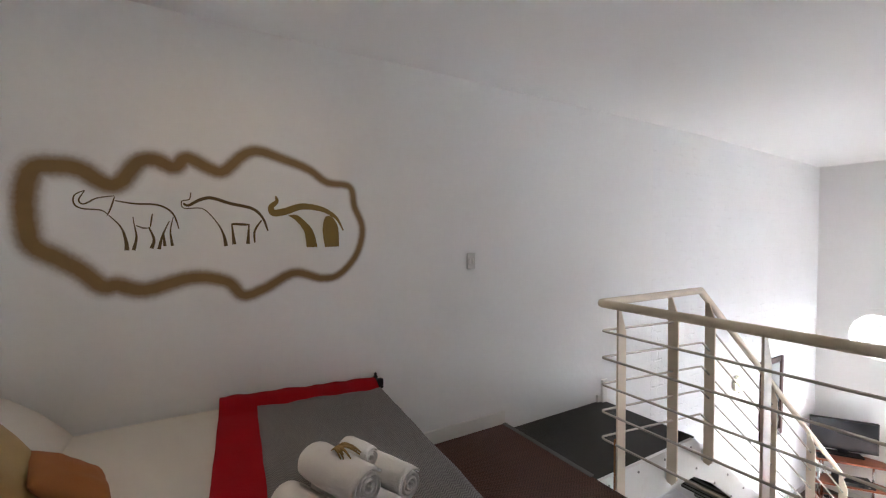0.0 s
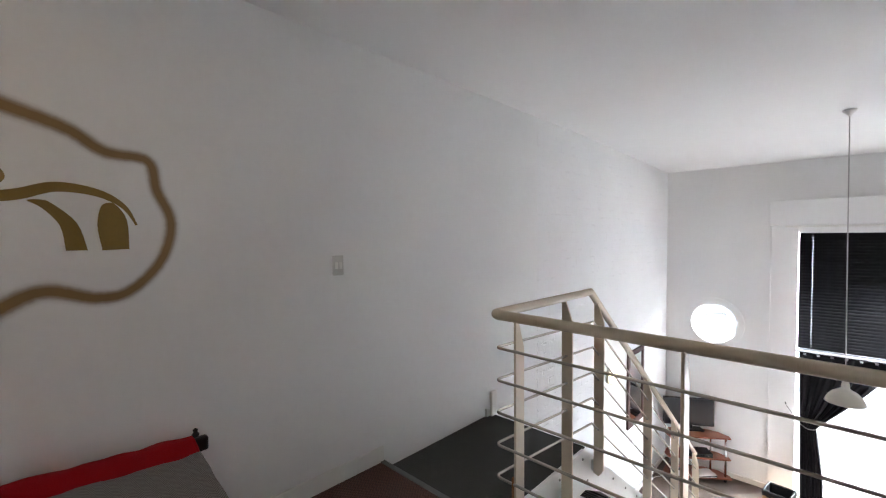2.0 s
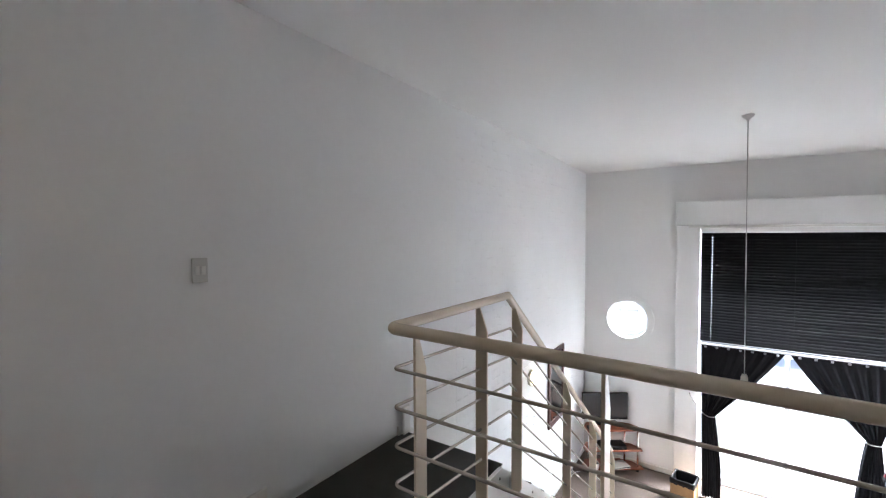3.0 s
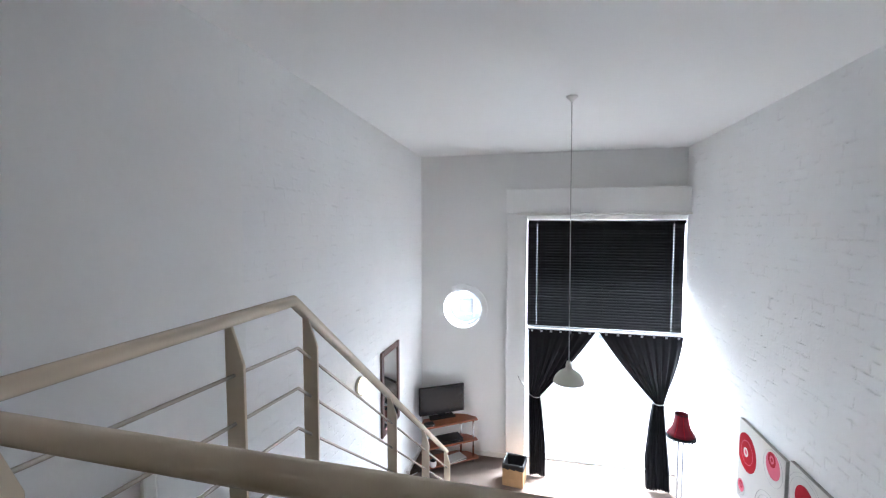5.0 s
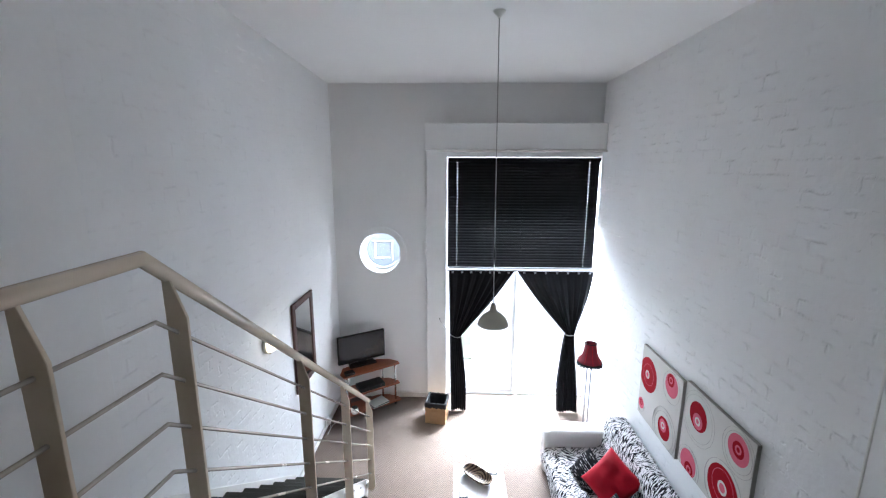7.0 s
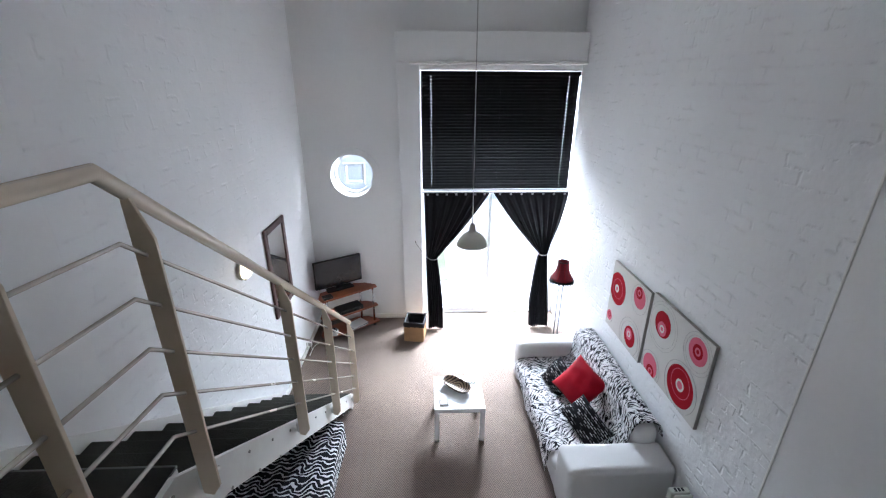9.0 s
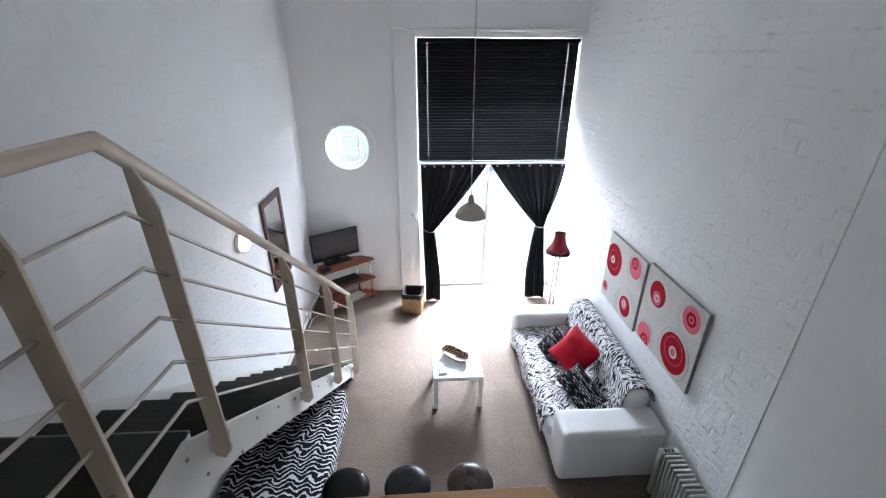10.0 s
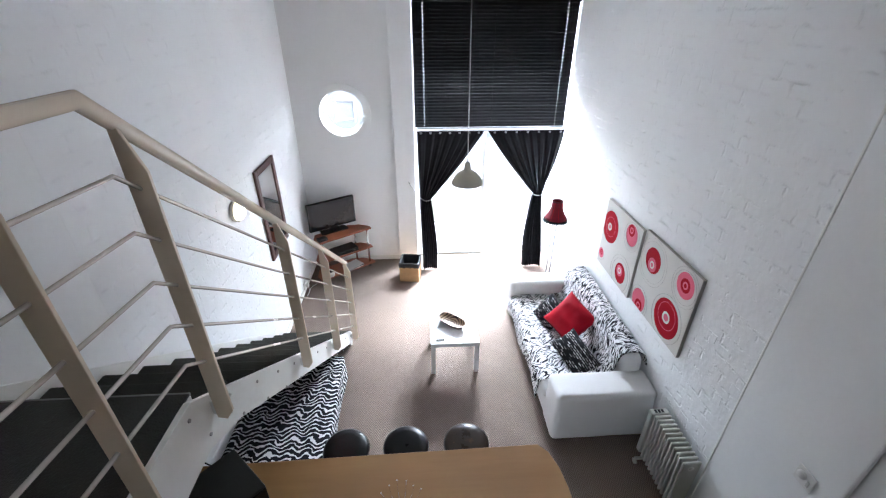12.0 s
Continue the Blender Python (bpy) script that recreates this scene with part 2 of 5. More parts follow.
def zebra_cover_mat(name, pitch, column):
    """Black cloth with wavy white zebra stripes that rise and fall in columns and fork here and there."""
    m, nt, nn, bs = nodes_of(name)
    p = where(nt)
    sep = nn.new("ShaderNodeSeparateXYZ")
    nt.links.new(p, sep.inputs[0])
    slow = noise_node(nt, p, 7.0, 2)
    x = math_node(nt, "MULTIPLY_ADD", slow, 0.09, sep.outputs[0])
    w = math_node(nt, "MULTIPLY_ADD", math_node(nt, "SINE", math_node(nt, "MULTIPLY", x, 2 * math.pi / column)), 0.022, sep.outputs[1])
    w = math_node(nt, "MULTIPLY_ADD", slow, 0.15, w)
    w = math_node(nt, "MULTIPLY_ADD", sep.outputs[2], 0.25, w)
    w = math_node(nt, "MULTIPLY_ADD", noise_node(nt, p, 24, 2), 0.030, w)
    line = math_node(nt, "DIVIDE", math_node(nt, "PINGPONG", w, pitch / 2), pitch / 2)
    f = math_node(nt, "MULTIPLY_ADD", noise_node(nt, p, 19, 2), 0.9, math_node(nt, "SUBTRACT", line, 0.45))
    nt.links.new(step_ramp(nt, f, [(0.64, (0.010, 0.010, 0.014)), (0.72, (0.70, 0.69, 0.69))]), bs.inputs["Base Color"])
    bs.inputs["Roughness"].default_value = 0.85
    bs.inputs["Specular IOR Level"].default_value = 0.15
    bump_to(nt, bs, noise_node(nt, p, 170, 3), 0.3, 0.003)
    return m


def brick_mat(name, relief):
    """Thick white paint over brickwork: joints filled but for short open stretches, lumps and chips."""
    m, nt, nn, bs = nodes_of(name)
    p = where(nt)
    wob = nn.new("ShaderNodeTexNoise")
    wob.inputs["Scale"].default_value, wob.inputs["Detail"].default_value = 7.0, 3.0
    nt.links.new(p, wob.inputs["Vector"])
    sc = nn.new("ShaderNodeVectorMath")
    sc.operation = "MULTIPLY_ADD"
    sc.inputs[1].default_value = (0.05, 0.05, 0.05)
    nt.links.new(wob.outputs["Color"], sc.inputs[0])
    nt.links.new(p, sc.inputs[2])
    sep = nn.new("ShaderNodeSeparateXYZ")
    nt.links.new(sc.outputs[0], sep.inputs[0])
    com = nn.new("ShaderNodeCombineXYZ")
    nt.links.new(sep.outputs[1], com.inputs[0])
    nt.links.new(sep.outputs[2], com.inputs[1])
    b = nn.new("ShaderNodeTexBrick")
    for key, v in (("Scale", 1.0), ("Brick Width", 0.242), ("Row Height", 0.093), ("Mortar Size", 0.017), ("Mortar Smooth", 1.0)):
        b.inputs[key].default_value = v
    nt.links.new(com.outputs[0], b.inputs["Vector"])
    gate = step_ramp(nt, noise_node(nt, p, 8.0, 3, 0.6), [(0.50, (0, 0, 0)), (0.74, (1, 1, 1))])
    sep2 = math_node(nt, "MULTIPLY", b.outputs["Fac"], gate)
    broad = noise_node(nt, p, 2.0, 5, 0.6)
    fine = noise_node(nt, p, 24, 3)
    lump = noise_node(nt, p, 9, 2, 0.5)
    c = mix_col(nt, 1.0, (0.85, 0.852, 0.85), math_node(nt, "MULTIPLY_ADD", broad, 0.10, 0.94), "MULTIPLY")
    # open joints greyed: their shade and some dirt, both put into the colour
    c = mix_col(nt, math_node(nt, "MULTIPLY", sep2, 0.16), c, (0.45, 0.45, 0.45))
    nt.links.new(c, bs.inputs["Base Color"])
    bs.inputs["Roughness"].default_value = 0.66
    h = math_node(nt, "ADD", math_node(nt, "MULTIPLY", fine, 0.22), math_node(nt, "MULTIPLY", lump, 0.65))
    h = math_node(nt, "SUBTRACT", h, sep2)
    bump_to(nt, bs, h, 1.0, relief)
    return m


def dash_mat(name):
    """Black cushion cloth with rows of short white dashes."""
    m, nt, nn, bs = nodes_of(name)
    tc = nn.new("ShaderNodeTexCoord").outputs["Object"]
    b = nn.new("ShaderNodeTexBrick")
    b.inputs["Scale"].default_value = 1.0
    b.inputs["Color1"].default_value = (0.78, 0.77, 0.75, 1)
    b.inputs["Color2"].default_value = (0.012, 0.012, 0.014, 1)
    b.inputs["Mortar"].default_value = (0.012, 0.012, 0.014, 1)
    b.inputs["Mortar Size"].default_value, b.inputs["Bias"].default_value = 0.007, 0.25
    b.inputs["Brick Width"].default_value, b.inputs["Row Height"].default_value = 0.05, 0.022
    nt.links.new(tc, b.inputs["Vector"])
    nt.links.new(b.outputs["Color"], bs.inputs["Base Color"])
    bs.inputs["Roughness"].default_value = 0.9
    bs.inputs["Specular IOR Level"].default_value = 0.08
    return m


def herring_mat():
    """Grey herringbone wool throw."""
    m, nt, nn, bs = nodes_of("grey_herringbone_wool")
    p = where(nt)
    sep = nn.new("ShaderNodeSeparateXYZ")
    nt.links.new(p, sep.inputs[0])
    tri = math_node(nt, "PINGPONG", sep.outputs[1], 0.02)
    line = math_node(nt, "DIVIDE", math_node(nt, "PINGPONG", math_node(nt, "ADD", sep.outputs[0], tri), 0.006), 0.006)
    f = math_node(nt, "ADD", math_node(nt, "MULTIPLY", line, 0.7), math_node(nt, "MULTIPLY", noise_node(nt, p, 150, 3), 0.4))
    nt.links.new(mix_col(nt, f, (0.045, 0.042, 0.042), (0.33, 0.31, 0.30)), bs.inputs["Base Color"])
    bs.inputs["Roughness"].default_value = 0.95
    bump_to(nt, bs, f, 0.6, 0.003)
    return m


def wood_mat(name, a, b, along, scale):
    m, nt, nn, bs = nodes_of(name)
    mp = nn.new("ShaderNodeMapping")
    mp.inputs["Scale"].default_value = tuple(0.07 if i == along else 1.0 for i in range(3))
    nt.links.new(where(nt), mp.inputs[0])
    g = noise_node(nt, mp.outputs[0], scale, 6, 0.65)
    g2 = noise_node(nt, mp.outputs[0], scale * 5, 3)
    f = math_node(nt, "ADD", math_node(nt, "MULTIPLY", g, 0.8), math_node(nt, "MULTIPLY", g2, 0.3))
    nt.links.new(mix_col(nt, f, a, b), bs.inputs["Base Color"])
    bs.inputs["Roughness"].default_value = 0.42
    bump_to(nt, bs, f, 0.08, 0.002)
    return m


def spray_mat():
    """Sprayed gold paint that thins out towards the sides of the stroke."""
    m, nt, nn, bs = nodes_of("sprayed_gold_paint")
    at = nn.new("ShaderNodeAttribute")
    at.attribute_name = "across"
    p = where(nt)
    n = noise_node(nt, p, 45, 4)
    f = math_node(nt, "SUBTRACT", 1.0, math_node(nt, "ABSOLUTE", at.outputs["Fac"]))
    f = math_node(nt, "ADD", f, math_node(nt, "MULTIPLY_ADD", n, 0.16, -0.08))
    a = step_ramp(nt, f, [(0.1, (0, 0, 0)), (0.32, (0.2, 0.2, 0.2)), (0.55, (0.75, 0.75, 0.75)), (0.75, (1, 1, 1))])
    gold = mix_col(nt, noise_node(nt, p, 7, 4), (0.16, 0.085, 0.02), (0.27, 0.155, 0.038))
    nt.links.new(mix_col(nt, math_node(nt, "MULTIPLY", a, 0.96), (0.84, 0.84, 0.83), gold), bs.inputs["Base Color"])
    bs.inputs["Roughness"].default_value = 0.7
    return m


def basket_mat():
    m, nt, nn, bs = nodes_of("banded_bowl_wood")
    tc = nn.new("ShaderNodeTexCoord").outputs["Object"]
    w = nn.new("ShaderNodeTexWave")
    w.wave_type, w.rings_direction = "RINGS", "Z"
    w.inputs["Scale"].default_value, w.inputs["Distortion"].default_value = 11, 1.5
    nt.links.new(tc, w.inputs["Vector"])
    nt.links.new(step_ramp(nt, w.outputs["Fac"], [(0.4, (0.05, 0.025, 0.015)), (0.6, (0.42, 0.30, 0.19))]), bs.inputs["Base Color"])
    bs.inputs["Roughness"].default_value = 0.5
    return m


M["glass"] = glass_mat()
M["mirror"] = mirror_mat()
M["bulb"] = glow_mat("lit_lamp_glass", (1.0, 0.84, 0.58), 1.6)
M["brick_paint"] = brick_mat("white_painted_brick", 0.0100)
M["brick_thick"] = brick_mat("thickly_painted_brick", 0.0050)
M["carpet"] = carpet_mat("brown_sisal_carpet", (0.235, 0.175, 0.14), (0.022, 0.015, 0.011), 0.015, 0.045)
M["mezz_carpet"] = carpet_mat("dark_brown_ribbed_carpet", (0.135, 0.062, 0.043), (0.028, 0.012, 0.009), 0.012, 0.020)
M["zebra"] = zebra_mat("zebra_throw_cloth", 104.0, 15.0, (0, 20, 28), (0, 20, -42), 4.5, 0.487, 0.06)
M["zebra_bed"] = zebra_cover_mat("zebra_cover_cloth", 0.047, 0.17)
M["dashes"] = dash_mat("black_dashed_cloth")
M["herring"] = herring_mat()
M["counter"] = wood_mat("honey_beech_laminate", (0.27, 0.135, 0.045), (0.41, 0.225, 0.085), 0, 9)
M["spray"] = spray_mat()
M["banded"] = basket_mat()

# ---- building helpers ----
def origin_of(ob):
    while ob.parent:
        ob = ob.parent
    return ob


def part(name, bm, material, parent=None, label="", world=False, smooth=False):
    """One mesh object, under parent where it is given. world: its vertices are in world places (parent not turned)."""
    if world and parent:
        bmesh.ops.translate(bm, verts=bm.verts, vec=-origin_of(parent).location)
    me = bpy.data.meshes.new(name)
    bm.normal_update()
    bm.to_mesh(me)
    bm.free()
    me.materials.append(M[material])
    if smooth:
        me.polygons.foreach_set("use_smooth", [True] * len(me.polygons))
    o = new(name, me)
    o.parent = parent
    if label:
        o["label"] = label
    return o


def thing(name, at, label, category, group="", rz=0.0, kind=""):
    o = new(name)
    o.empty_display_size = 0.1
    o.matrix_world = pose(*at, 0, 0, rz)
    return tagged(o, label, category, group, kind)


def box(lo, hi, bevel=0.0, seg=2, bm=None):
    """A box from lo to hi with rounded edges; into bm where it is given."""
    b = bmesh.new()
    bmesh.ops.create_cube(b, size=1)
    for v in b.verts:
        v.co = Vector([lo[i] + (v.co[i] + 0.5) * (hi[i] - lo[i]) for i in range(3)])
    if bevel:
        bmesh.ops.bevel(b, geom=b.edges[:], offset=bevel, segments=seg, profile=0.5, affect="EDGES")
    return join(bm, b)


def join(bm, b):
    if bm is None:
        return b
    me = bpy.data.meshes.new("tmp")
    b.to_mesh(me)
    b.free()
    bm.from_mesh(me)
    bpy.data.meshes.remove(me)
    return bm


def smooth_path(pts, n=6, closed=False):
    """Points of a Catmull-Rom curve through pts."""
    P = [Vector(p) for p in pts]
    out = []
    k = len(P)
    for i in range(k if closed else k - 1):
        g = (lambda j: P[j % k]) if closed else (lambda j: P[min(max(j, 0), k - 1)])
        a, b, c, d = g(i - 1), g(i), g(i + 1), g(i + 2)
        for s in range(n):
            t = s / n
            out.append(0.5 * ((2 * b) + (c - a) * t + (2 * a - 5 * b + 4 * c - d) * t * t + (3 * b - a - 3 * c + d) * t ** 3))
    if not closed:
        out.append(P[-1])
    return out


def tube(pts, r, sides=10, bm=None, caps=True, closed=False):
    """A round bar along pts; r a number or one for each point."""
    b = bmesh.new()
    P = [Vector(p) for p in pts]
    rings = []
    up = None
    for i, p in enumerate(P):
        d0 = (P[i] - P[i - 1]) if i or closed else P[1] - P[0]
        d1 = (P[(i + 1) % len(P)] - P[i]) if i < len(P) - 1 or closed else d0
        d = (d0.normalized() + d1.normalized())
        d = d.normalized() if d.length > 1e-6 else d1.normalized()
        if up is None:
            up = d.orthogonal().normalized()
        up = (up - d * up.dot(d)).normalized()
        side = d.cross(up)
        rr = r[i] if isinstance(r, (list, tuple)) else r
        c = d0.normalized().dot(d)
        rr /= max(c, 0.6)
        rings.append([b.verts.new(p + (up * math.cos(a) + side * math.sin(a)) * rr) for a in (2 * math.pi * j / sides for j in range(sides))])
    for i in range(len(rings) if closed else len(rings) - 1):
        q = rings[(i + 1) % len(rings)]
        for j in range(sides):
            b.faces.new((rings[i][j], rings[i][(j + 1) % sides], q[(j + 1) % sides], q[j]))
    if caps and not closed:
        b.faces.new(rings[0][::-1])
        b.faces.new(rings[-1])
    bmesh.ops.recalc_face_normals(b, faces=b.faces)
    return join(bm, b)


def lathe(profile, sides=32, at=(0, 0, 0), bm=None):
    """A turned body: profile of (radius, height)."""
    b = bmesh.new()
    rings = []
    for r, z in profile:
        if r < 1e-5:
            rings.append([b.verts.new((at[0], at[1], at[2] + z))])
        else:
            rings.append([b.verts.new((at[0] + r * math.cos(2 * math.pi * j / sides), at[1] + r * math.sin(2 * math.pi * j / sides), at[2] + z)) for j in range(sides)])
    for p, q in zip(rings, rings[1:]):
        for j in range(sides):
            k = (j + 1) % sides
            vs = [p[j % len(p)], p[k % len(p)], q[k % len(q)], q[j % len(q)]]
            vs = list(dict.fromkeys(vs))
            if len(vs) > 2:
                b.faces.new(vs)
    bmesh.ops.recalc_face_normals(b, faces=b.faces)
    return join(bm, b)


def prism(outline, axis, lo, hi, bm=None, bevel=0.0):
    """A plate with the given outline (pairs of the two other axes, in order), from lo to hi along axis."""
    b = bmesh.new()

    def put(p, v):
        c = list(p)
        c.insert(axis, v)
        return b.verts.new(c)
    A, B = [put(p, lo) for p in outline], [put(p, hi) for p in outline]
    b.faces.new(A)
    b.faces.new(B[::-1])
    for i in range(len(A)):
        j = (i + 1) % len(A)
        b.faces.new((A[i], B[i], B[j], A[j]))
    bmesh.ops.recalc_face_normals(b, faces=b.faces)
    if bevel:
        bmesh.ops.bevel(b, geom=b.edges[:], offset=bevel, segments=1, affect="EDGES")
    return join(bm, b)


def holed_plate(outer, hole, axis, lo, hi):
    """A plate along axis with one hole: outer and hole are outlines."""
    b = bmesh.new()

    def ring(pts):
        vs = []
        for p in pts:
            c = list(p)
            c.insert(axis, lo)
            vs.append(b.verts.new(c))
        return [b.edges.new((vs[i], vs[(i + 1) % len(vs)])) for i in range(len(vs))]
    bmesh.ops.triangle_fill(b, edges=ring(outer) + ring(hole), use_beauty=True)
    faces = b.faces[:]
    ext = bmesh.ops.extrude_face_region(b, geom=faces)
    v = [0, 0, 0]
    v[axis] = hi - lo
    bmesh.ops.translate(b, verts=[g for g in ext["geom"] if isinstance(g, bmesh.types.BMVert)], vec=v)
    bmesh.ops.recalc_face_normals(b, faces=b.faces)
    return b


def setting(name, bm, material, label, category, smooth=False):
    return tagged(part(name, bm, material, smooth=smooth), label, category, kind="structure")


def circle(cx, cy, r, n=48):
    return [(cx + r * math.cos(2 * math.pi * i / n), cy + r * math.sin(2 * math.pi * i / n)) for i in range(n)]


# ---- the room ----
W, L, H, BACK, MEZZ = 3.95, 5.92, 5.10, -3.12, 2.40
EDGE = -0.25            # edge of the sleeping gallery
DX0, DX1, DZ = 1.72, 3.945, 3.86   # tall glazed opening

setting("floor", box((-0.2, BACK - 0.2, -0.12), (W + 0.2, L + 0.25, 0)), "carpet", "brown woven carpet with a fine zigzag weave", "carpet floor")
bm_c = bmesh.new()
rows_c = [[bm_c.verts.new((x, y, z)) for x, z in ((-0.2, zl), (W + 0.2, zr), (W + 0.2, 5.25), (-0.2, 5.25))] for y, zl, zr in ((BACK - 0.2, 5.03, 4.88), (2.4, 4.99, 4.88), (L + 0.25, 4.885, 4.88))]
for p, q in zip(rows_c, rows_c[1:]):
    for i in range(4):
        bm_c.faces.new((p[i], p[(i + 1) % 4], q[(i + 1) % 4], q[i]))
bm_c.faces.new(rows_c[0])
bm_c.faces.new(rows_c[-1][::-1])
bmesh.ops.recalc_face_normals(bm_c, faces=bm_c.faces)
setting("ceiling", bm_c, "ceiling", "smooth white painted ceiling, slightly uneven", "ceiling")
wall_left = setting("wall_left", box((-0.2, BACK - 0.2, 0), (0, L, H)), "plaster", "white plastered and painted side wall", "wall")
wall_right = setting("wall_right", box((W, BACK - 0.2, 0), (W + 0.2, L, H)), "plaster", "white plastered and painted side wall", "wall")
setting("wall_back", box((0, BACK - 0.2, 0), (W, BACK, H)), "plaster", "white plastered wall behind the bed", "wall")
# end wall: solid part with the round window, part over the glazed opening, sliver beside it
RW = (0.70, 2.425)
setting("wall_front", holed_plate([(-0.2, 0), (DX0, 0), (DX0, H), (-0.2, H)], circle(*RW, 0.315), 1, L, L + 0.25), "plaster", "white plastered end wall pierced by a round window", "wall")
setting("wall_front_upper", box((DX0, L, DZ), (W + 0.2, L + 0.25, H)), "plaster", "white plastered wall above the glazed door", "wall")
setting("wall_front_sliver", box((DX1, L, 0), (W + 0.2, L + 0.25, DZ)), "plaster", "narrow white wall strip beside the door", "wall")
# raised surround of the glazed opening
setting("trim_pilaster", box((1.41, L - 0.07, 0), (DX0, L, 3.96), 0.006), "plaster", "white raised plaster pilaster beside the tall window", "pilaster")
setting("trim_lintel", box((1.405, L - 0.24, 3.965), (W - 0.012, L, 4.32), 0.008), "plaster", "white raised plaster lintel with a ledge on top", "lintel")
setting("trim_lintel_lip", box((1.58, L - 0.262, 3.935), (W - 0.003, L - 0.02, 3.962), 0.005), "white_gloss", "white wooden strip under the lintel", "trim")
setting("trim_opening_head", box((DX0, L - 0.06, DZ), (W - 0.003, L - 0.002, 3.933), 0.003), "plaster", "white plaster band above the blind", "trim")
# smooth pier on the side wall
setting("pier", box((W - 0.022, 0.83, 0), (W - 0.001, 1.58, H), 0.014, 3), "plaster", "white plastered shallow pier on the side wall", "pier")
setting("trim_pier_edge", box((W - 0.027, 1.566, 0.0), (W - 0.004, 1.584, 4.86), 0.007, 3), "white_gloss", "rounded plaster bead on the edge of the pier", "trim")
# gallery floor, landing
setting("gallery_slab", box((0.0, BACK, MEZZ - 0.2), (W, EDGE, MEZZ - 0.012)), "plaster", "white plastered gallery slab", "slab")
setting("gallery_carpet", box((0.0, BACK, MEZZ - 0.012), (W, EDGE - 0.002, MEZZ), 0.004), "mezz_carpet", "dark brown ribbed carpet of the sleeping gallery", "carpet floor")
LAND = 2.335             # stair landing, a little below the gallery
setting("landing_slab", box((0.0, EDGE, LAND - 0.14), (0.835, 0.925, LAND - 0.008)), "stringer", "white steel landing plate at the stair head", "landing")
setting("landing_carpet", box((0.0, EDGE + 0.002, LAND - 0.008), (0.832, 0.925, LAND + 0.004), 0.003), "landing", "dark grey carpet of the stair landing", "carpet floor")
setting("trim_landing_nosing", tube([(0.004, 0.928, LAND - 0.006), (0.830, 0.928, LAND - 0.006)], 0.0095, 8), "nosing", "lighter grey nosing at the edge of the landing", "nosing", smooth=True)
setting("trim_carpet_strip", box((0.0, EDGE - 0.018, MEZZ - 0.001), (0.86, EDGE + 0.014, MEZZ + 0.008), 0.003), "strip", "dull metal strip between the two carpets", "carpet strip")
setting("baseboard_gallery", box((0.0, -3.1, MEZZ), (0.018, EDGE + 0.01, MEZZ + 0.10), 0.005), "white_gloss", "white wooden baseboard on the gallery", "baseboard")
setting("baseboard_front", box((0.0, L - 0.016, 0), (1.405, L, 0.08), 0.004), "white_gloss", "white wooden baseboard of the end wall", "baseboard")
setting("baseboard_left", box((0.0, 3.95, 0), (0.016, L - 0.02, 0.08), 0.004), "white_gloss", "white wooden baseboard of the side wall", "baseboard")

# ---- stairs ----
RISERS, TOP_Y, RUN = 12, 0.925, 0.265
RISE = LAND / RISERS
SLOPE = RISE / RUN
staircase = thing("staircase", (0.43, 2.2, 0), "white steel staircase with charcoal carpeted treads", "staircase")


def tread_mesh():
    b = box((0.024, -0.045, -0.045), (0.832, RUN, 0.0), 0.012)
    return b


foot = TOP_Y + RUN * (RISERS - 1)
for i in range(1, RISERS):
    b = tread_mesh()
    bmesh.ops.translate(b, verts=b.verts, vec=(0, TOP_Y + RUN * (i - 1), LAND - RISE * i))
    tr = part("tread", b, "stair_carpet", staircase, world=True)
    y = TOP_Y + RUN * (i - 1)
    b = box((0.026, y - 0.006, LAND - RISE * i + 0.002), (0.830, y + 0.012, LAND - RISE * (i - 1) - 0.046), 0.003)
    part("riser", b, "stair_carpet", staircase, world=True)
    part("nosing", tube([(0.03, y - 0.043, LAND - RISE * i - 0.014), (0.826, y - 0.043, LAND - RISE * i - 0.014)], 0.0095, 8), "nosing", tr, "lighter grey nosing of the tread", world=True, smooth=True)


def stringer(x0, x1):
    z = lambda y, o: LAND - (y - TOP_Y) * SLOPE + o
    yb = foot
    out = [(EDGE, LAND + 0.014), (0.80, LAND + 0.014), (0.87, LAND + 0.012), (yb, z(yb, -0.012)), (yb, 0.0),
           (yb - 0.06, 0.0), (yb - 0.16, z(yb - 0.16, -0.2)), (1.15, z(1.15, -0.25)), (0.88, LAND - 0.28), (EDGE, LAND - 0.28)]
    return prism(out, 0, x0, x1)


outer = part("outer_stringer", stringer(0.838, 0.862), "stringer", staircase, "white painted steel stringer with bolt heads", world=True)
zl = lambda y, o: LAND - (y - TOP_Y) * SLOPE + o
out = [(0.84, LAND + 0.07), (0.95, LAND + 0.04), (foot, zl(foot, 0.02)), (foot, 0), (foot - 0.17, 0), (0.84, LAND - 0.28)]
part("wall_stringer", prism(out, 0, 0.002, 0.022), "stringer", staircase, "white painted stringer against the wall", world=True)
part("wall_bracket", box((0.022, 0.87, LAND), (0.05, 0.95, MEZZ + 0.15), 0.012), "stringer", staircase, "white stringer head with a bolt", world=True)
for i in range(1, RISERS):
    for dy, dz in ((0.188, -0.024), (-0.016, -0.028)):
        b = lathe([(0.0, 0.0), (0.009, 0.0), (0.008, 0.006), (0.0, 0.008)], 8)
        bmesh.ops.rotate(b, verts=b.verts, matrix=Matrix.Rotation(radians(90), 3, "Y"))
        y = TOP_Y + RUN * (i - 1) + dy
        bmesh.ops.translate(b, verts=b.verts, vec=(0.862, y, LAND - RISE * i + dz))
        part("bolt", b, "bolt", outer, world=True)
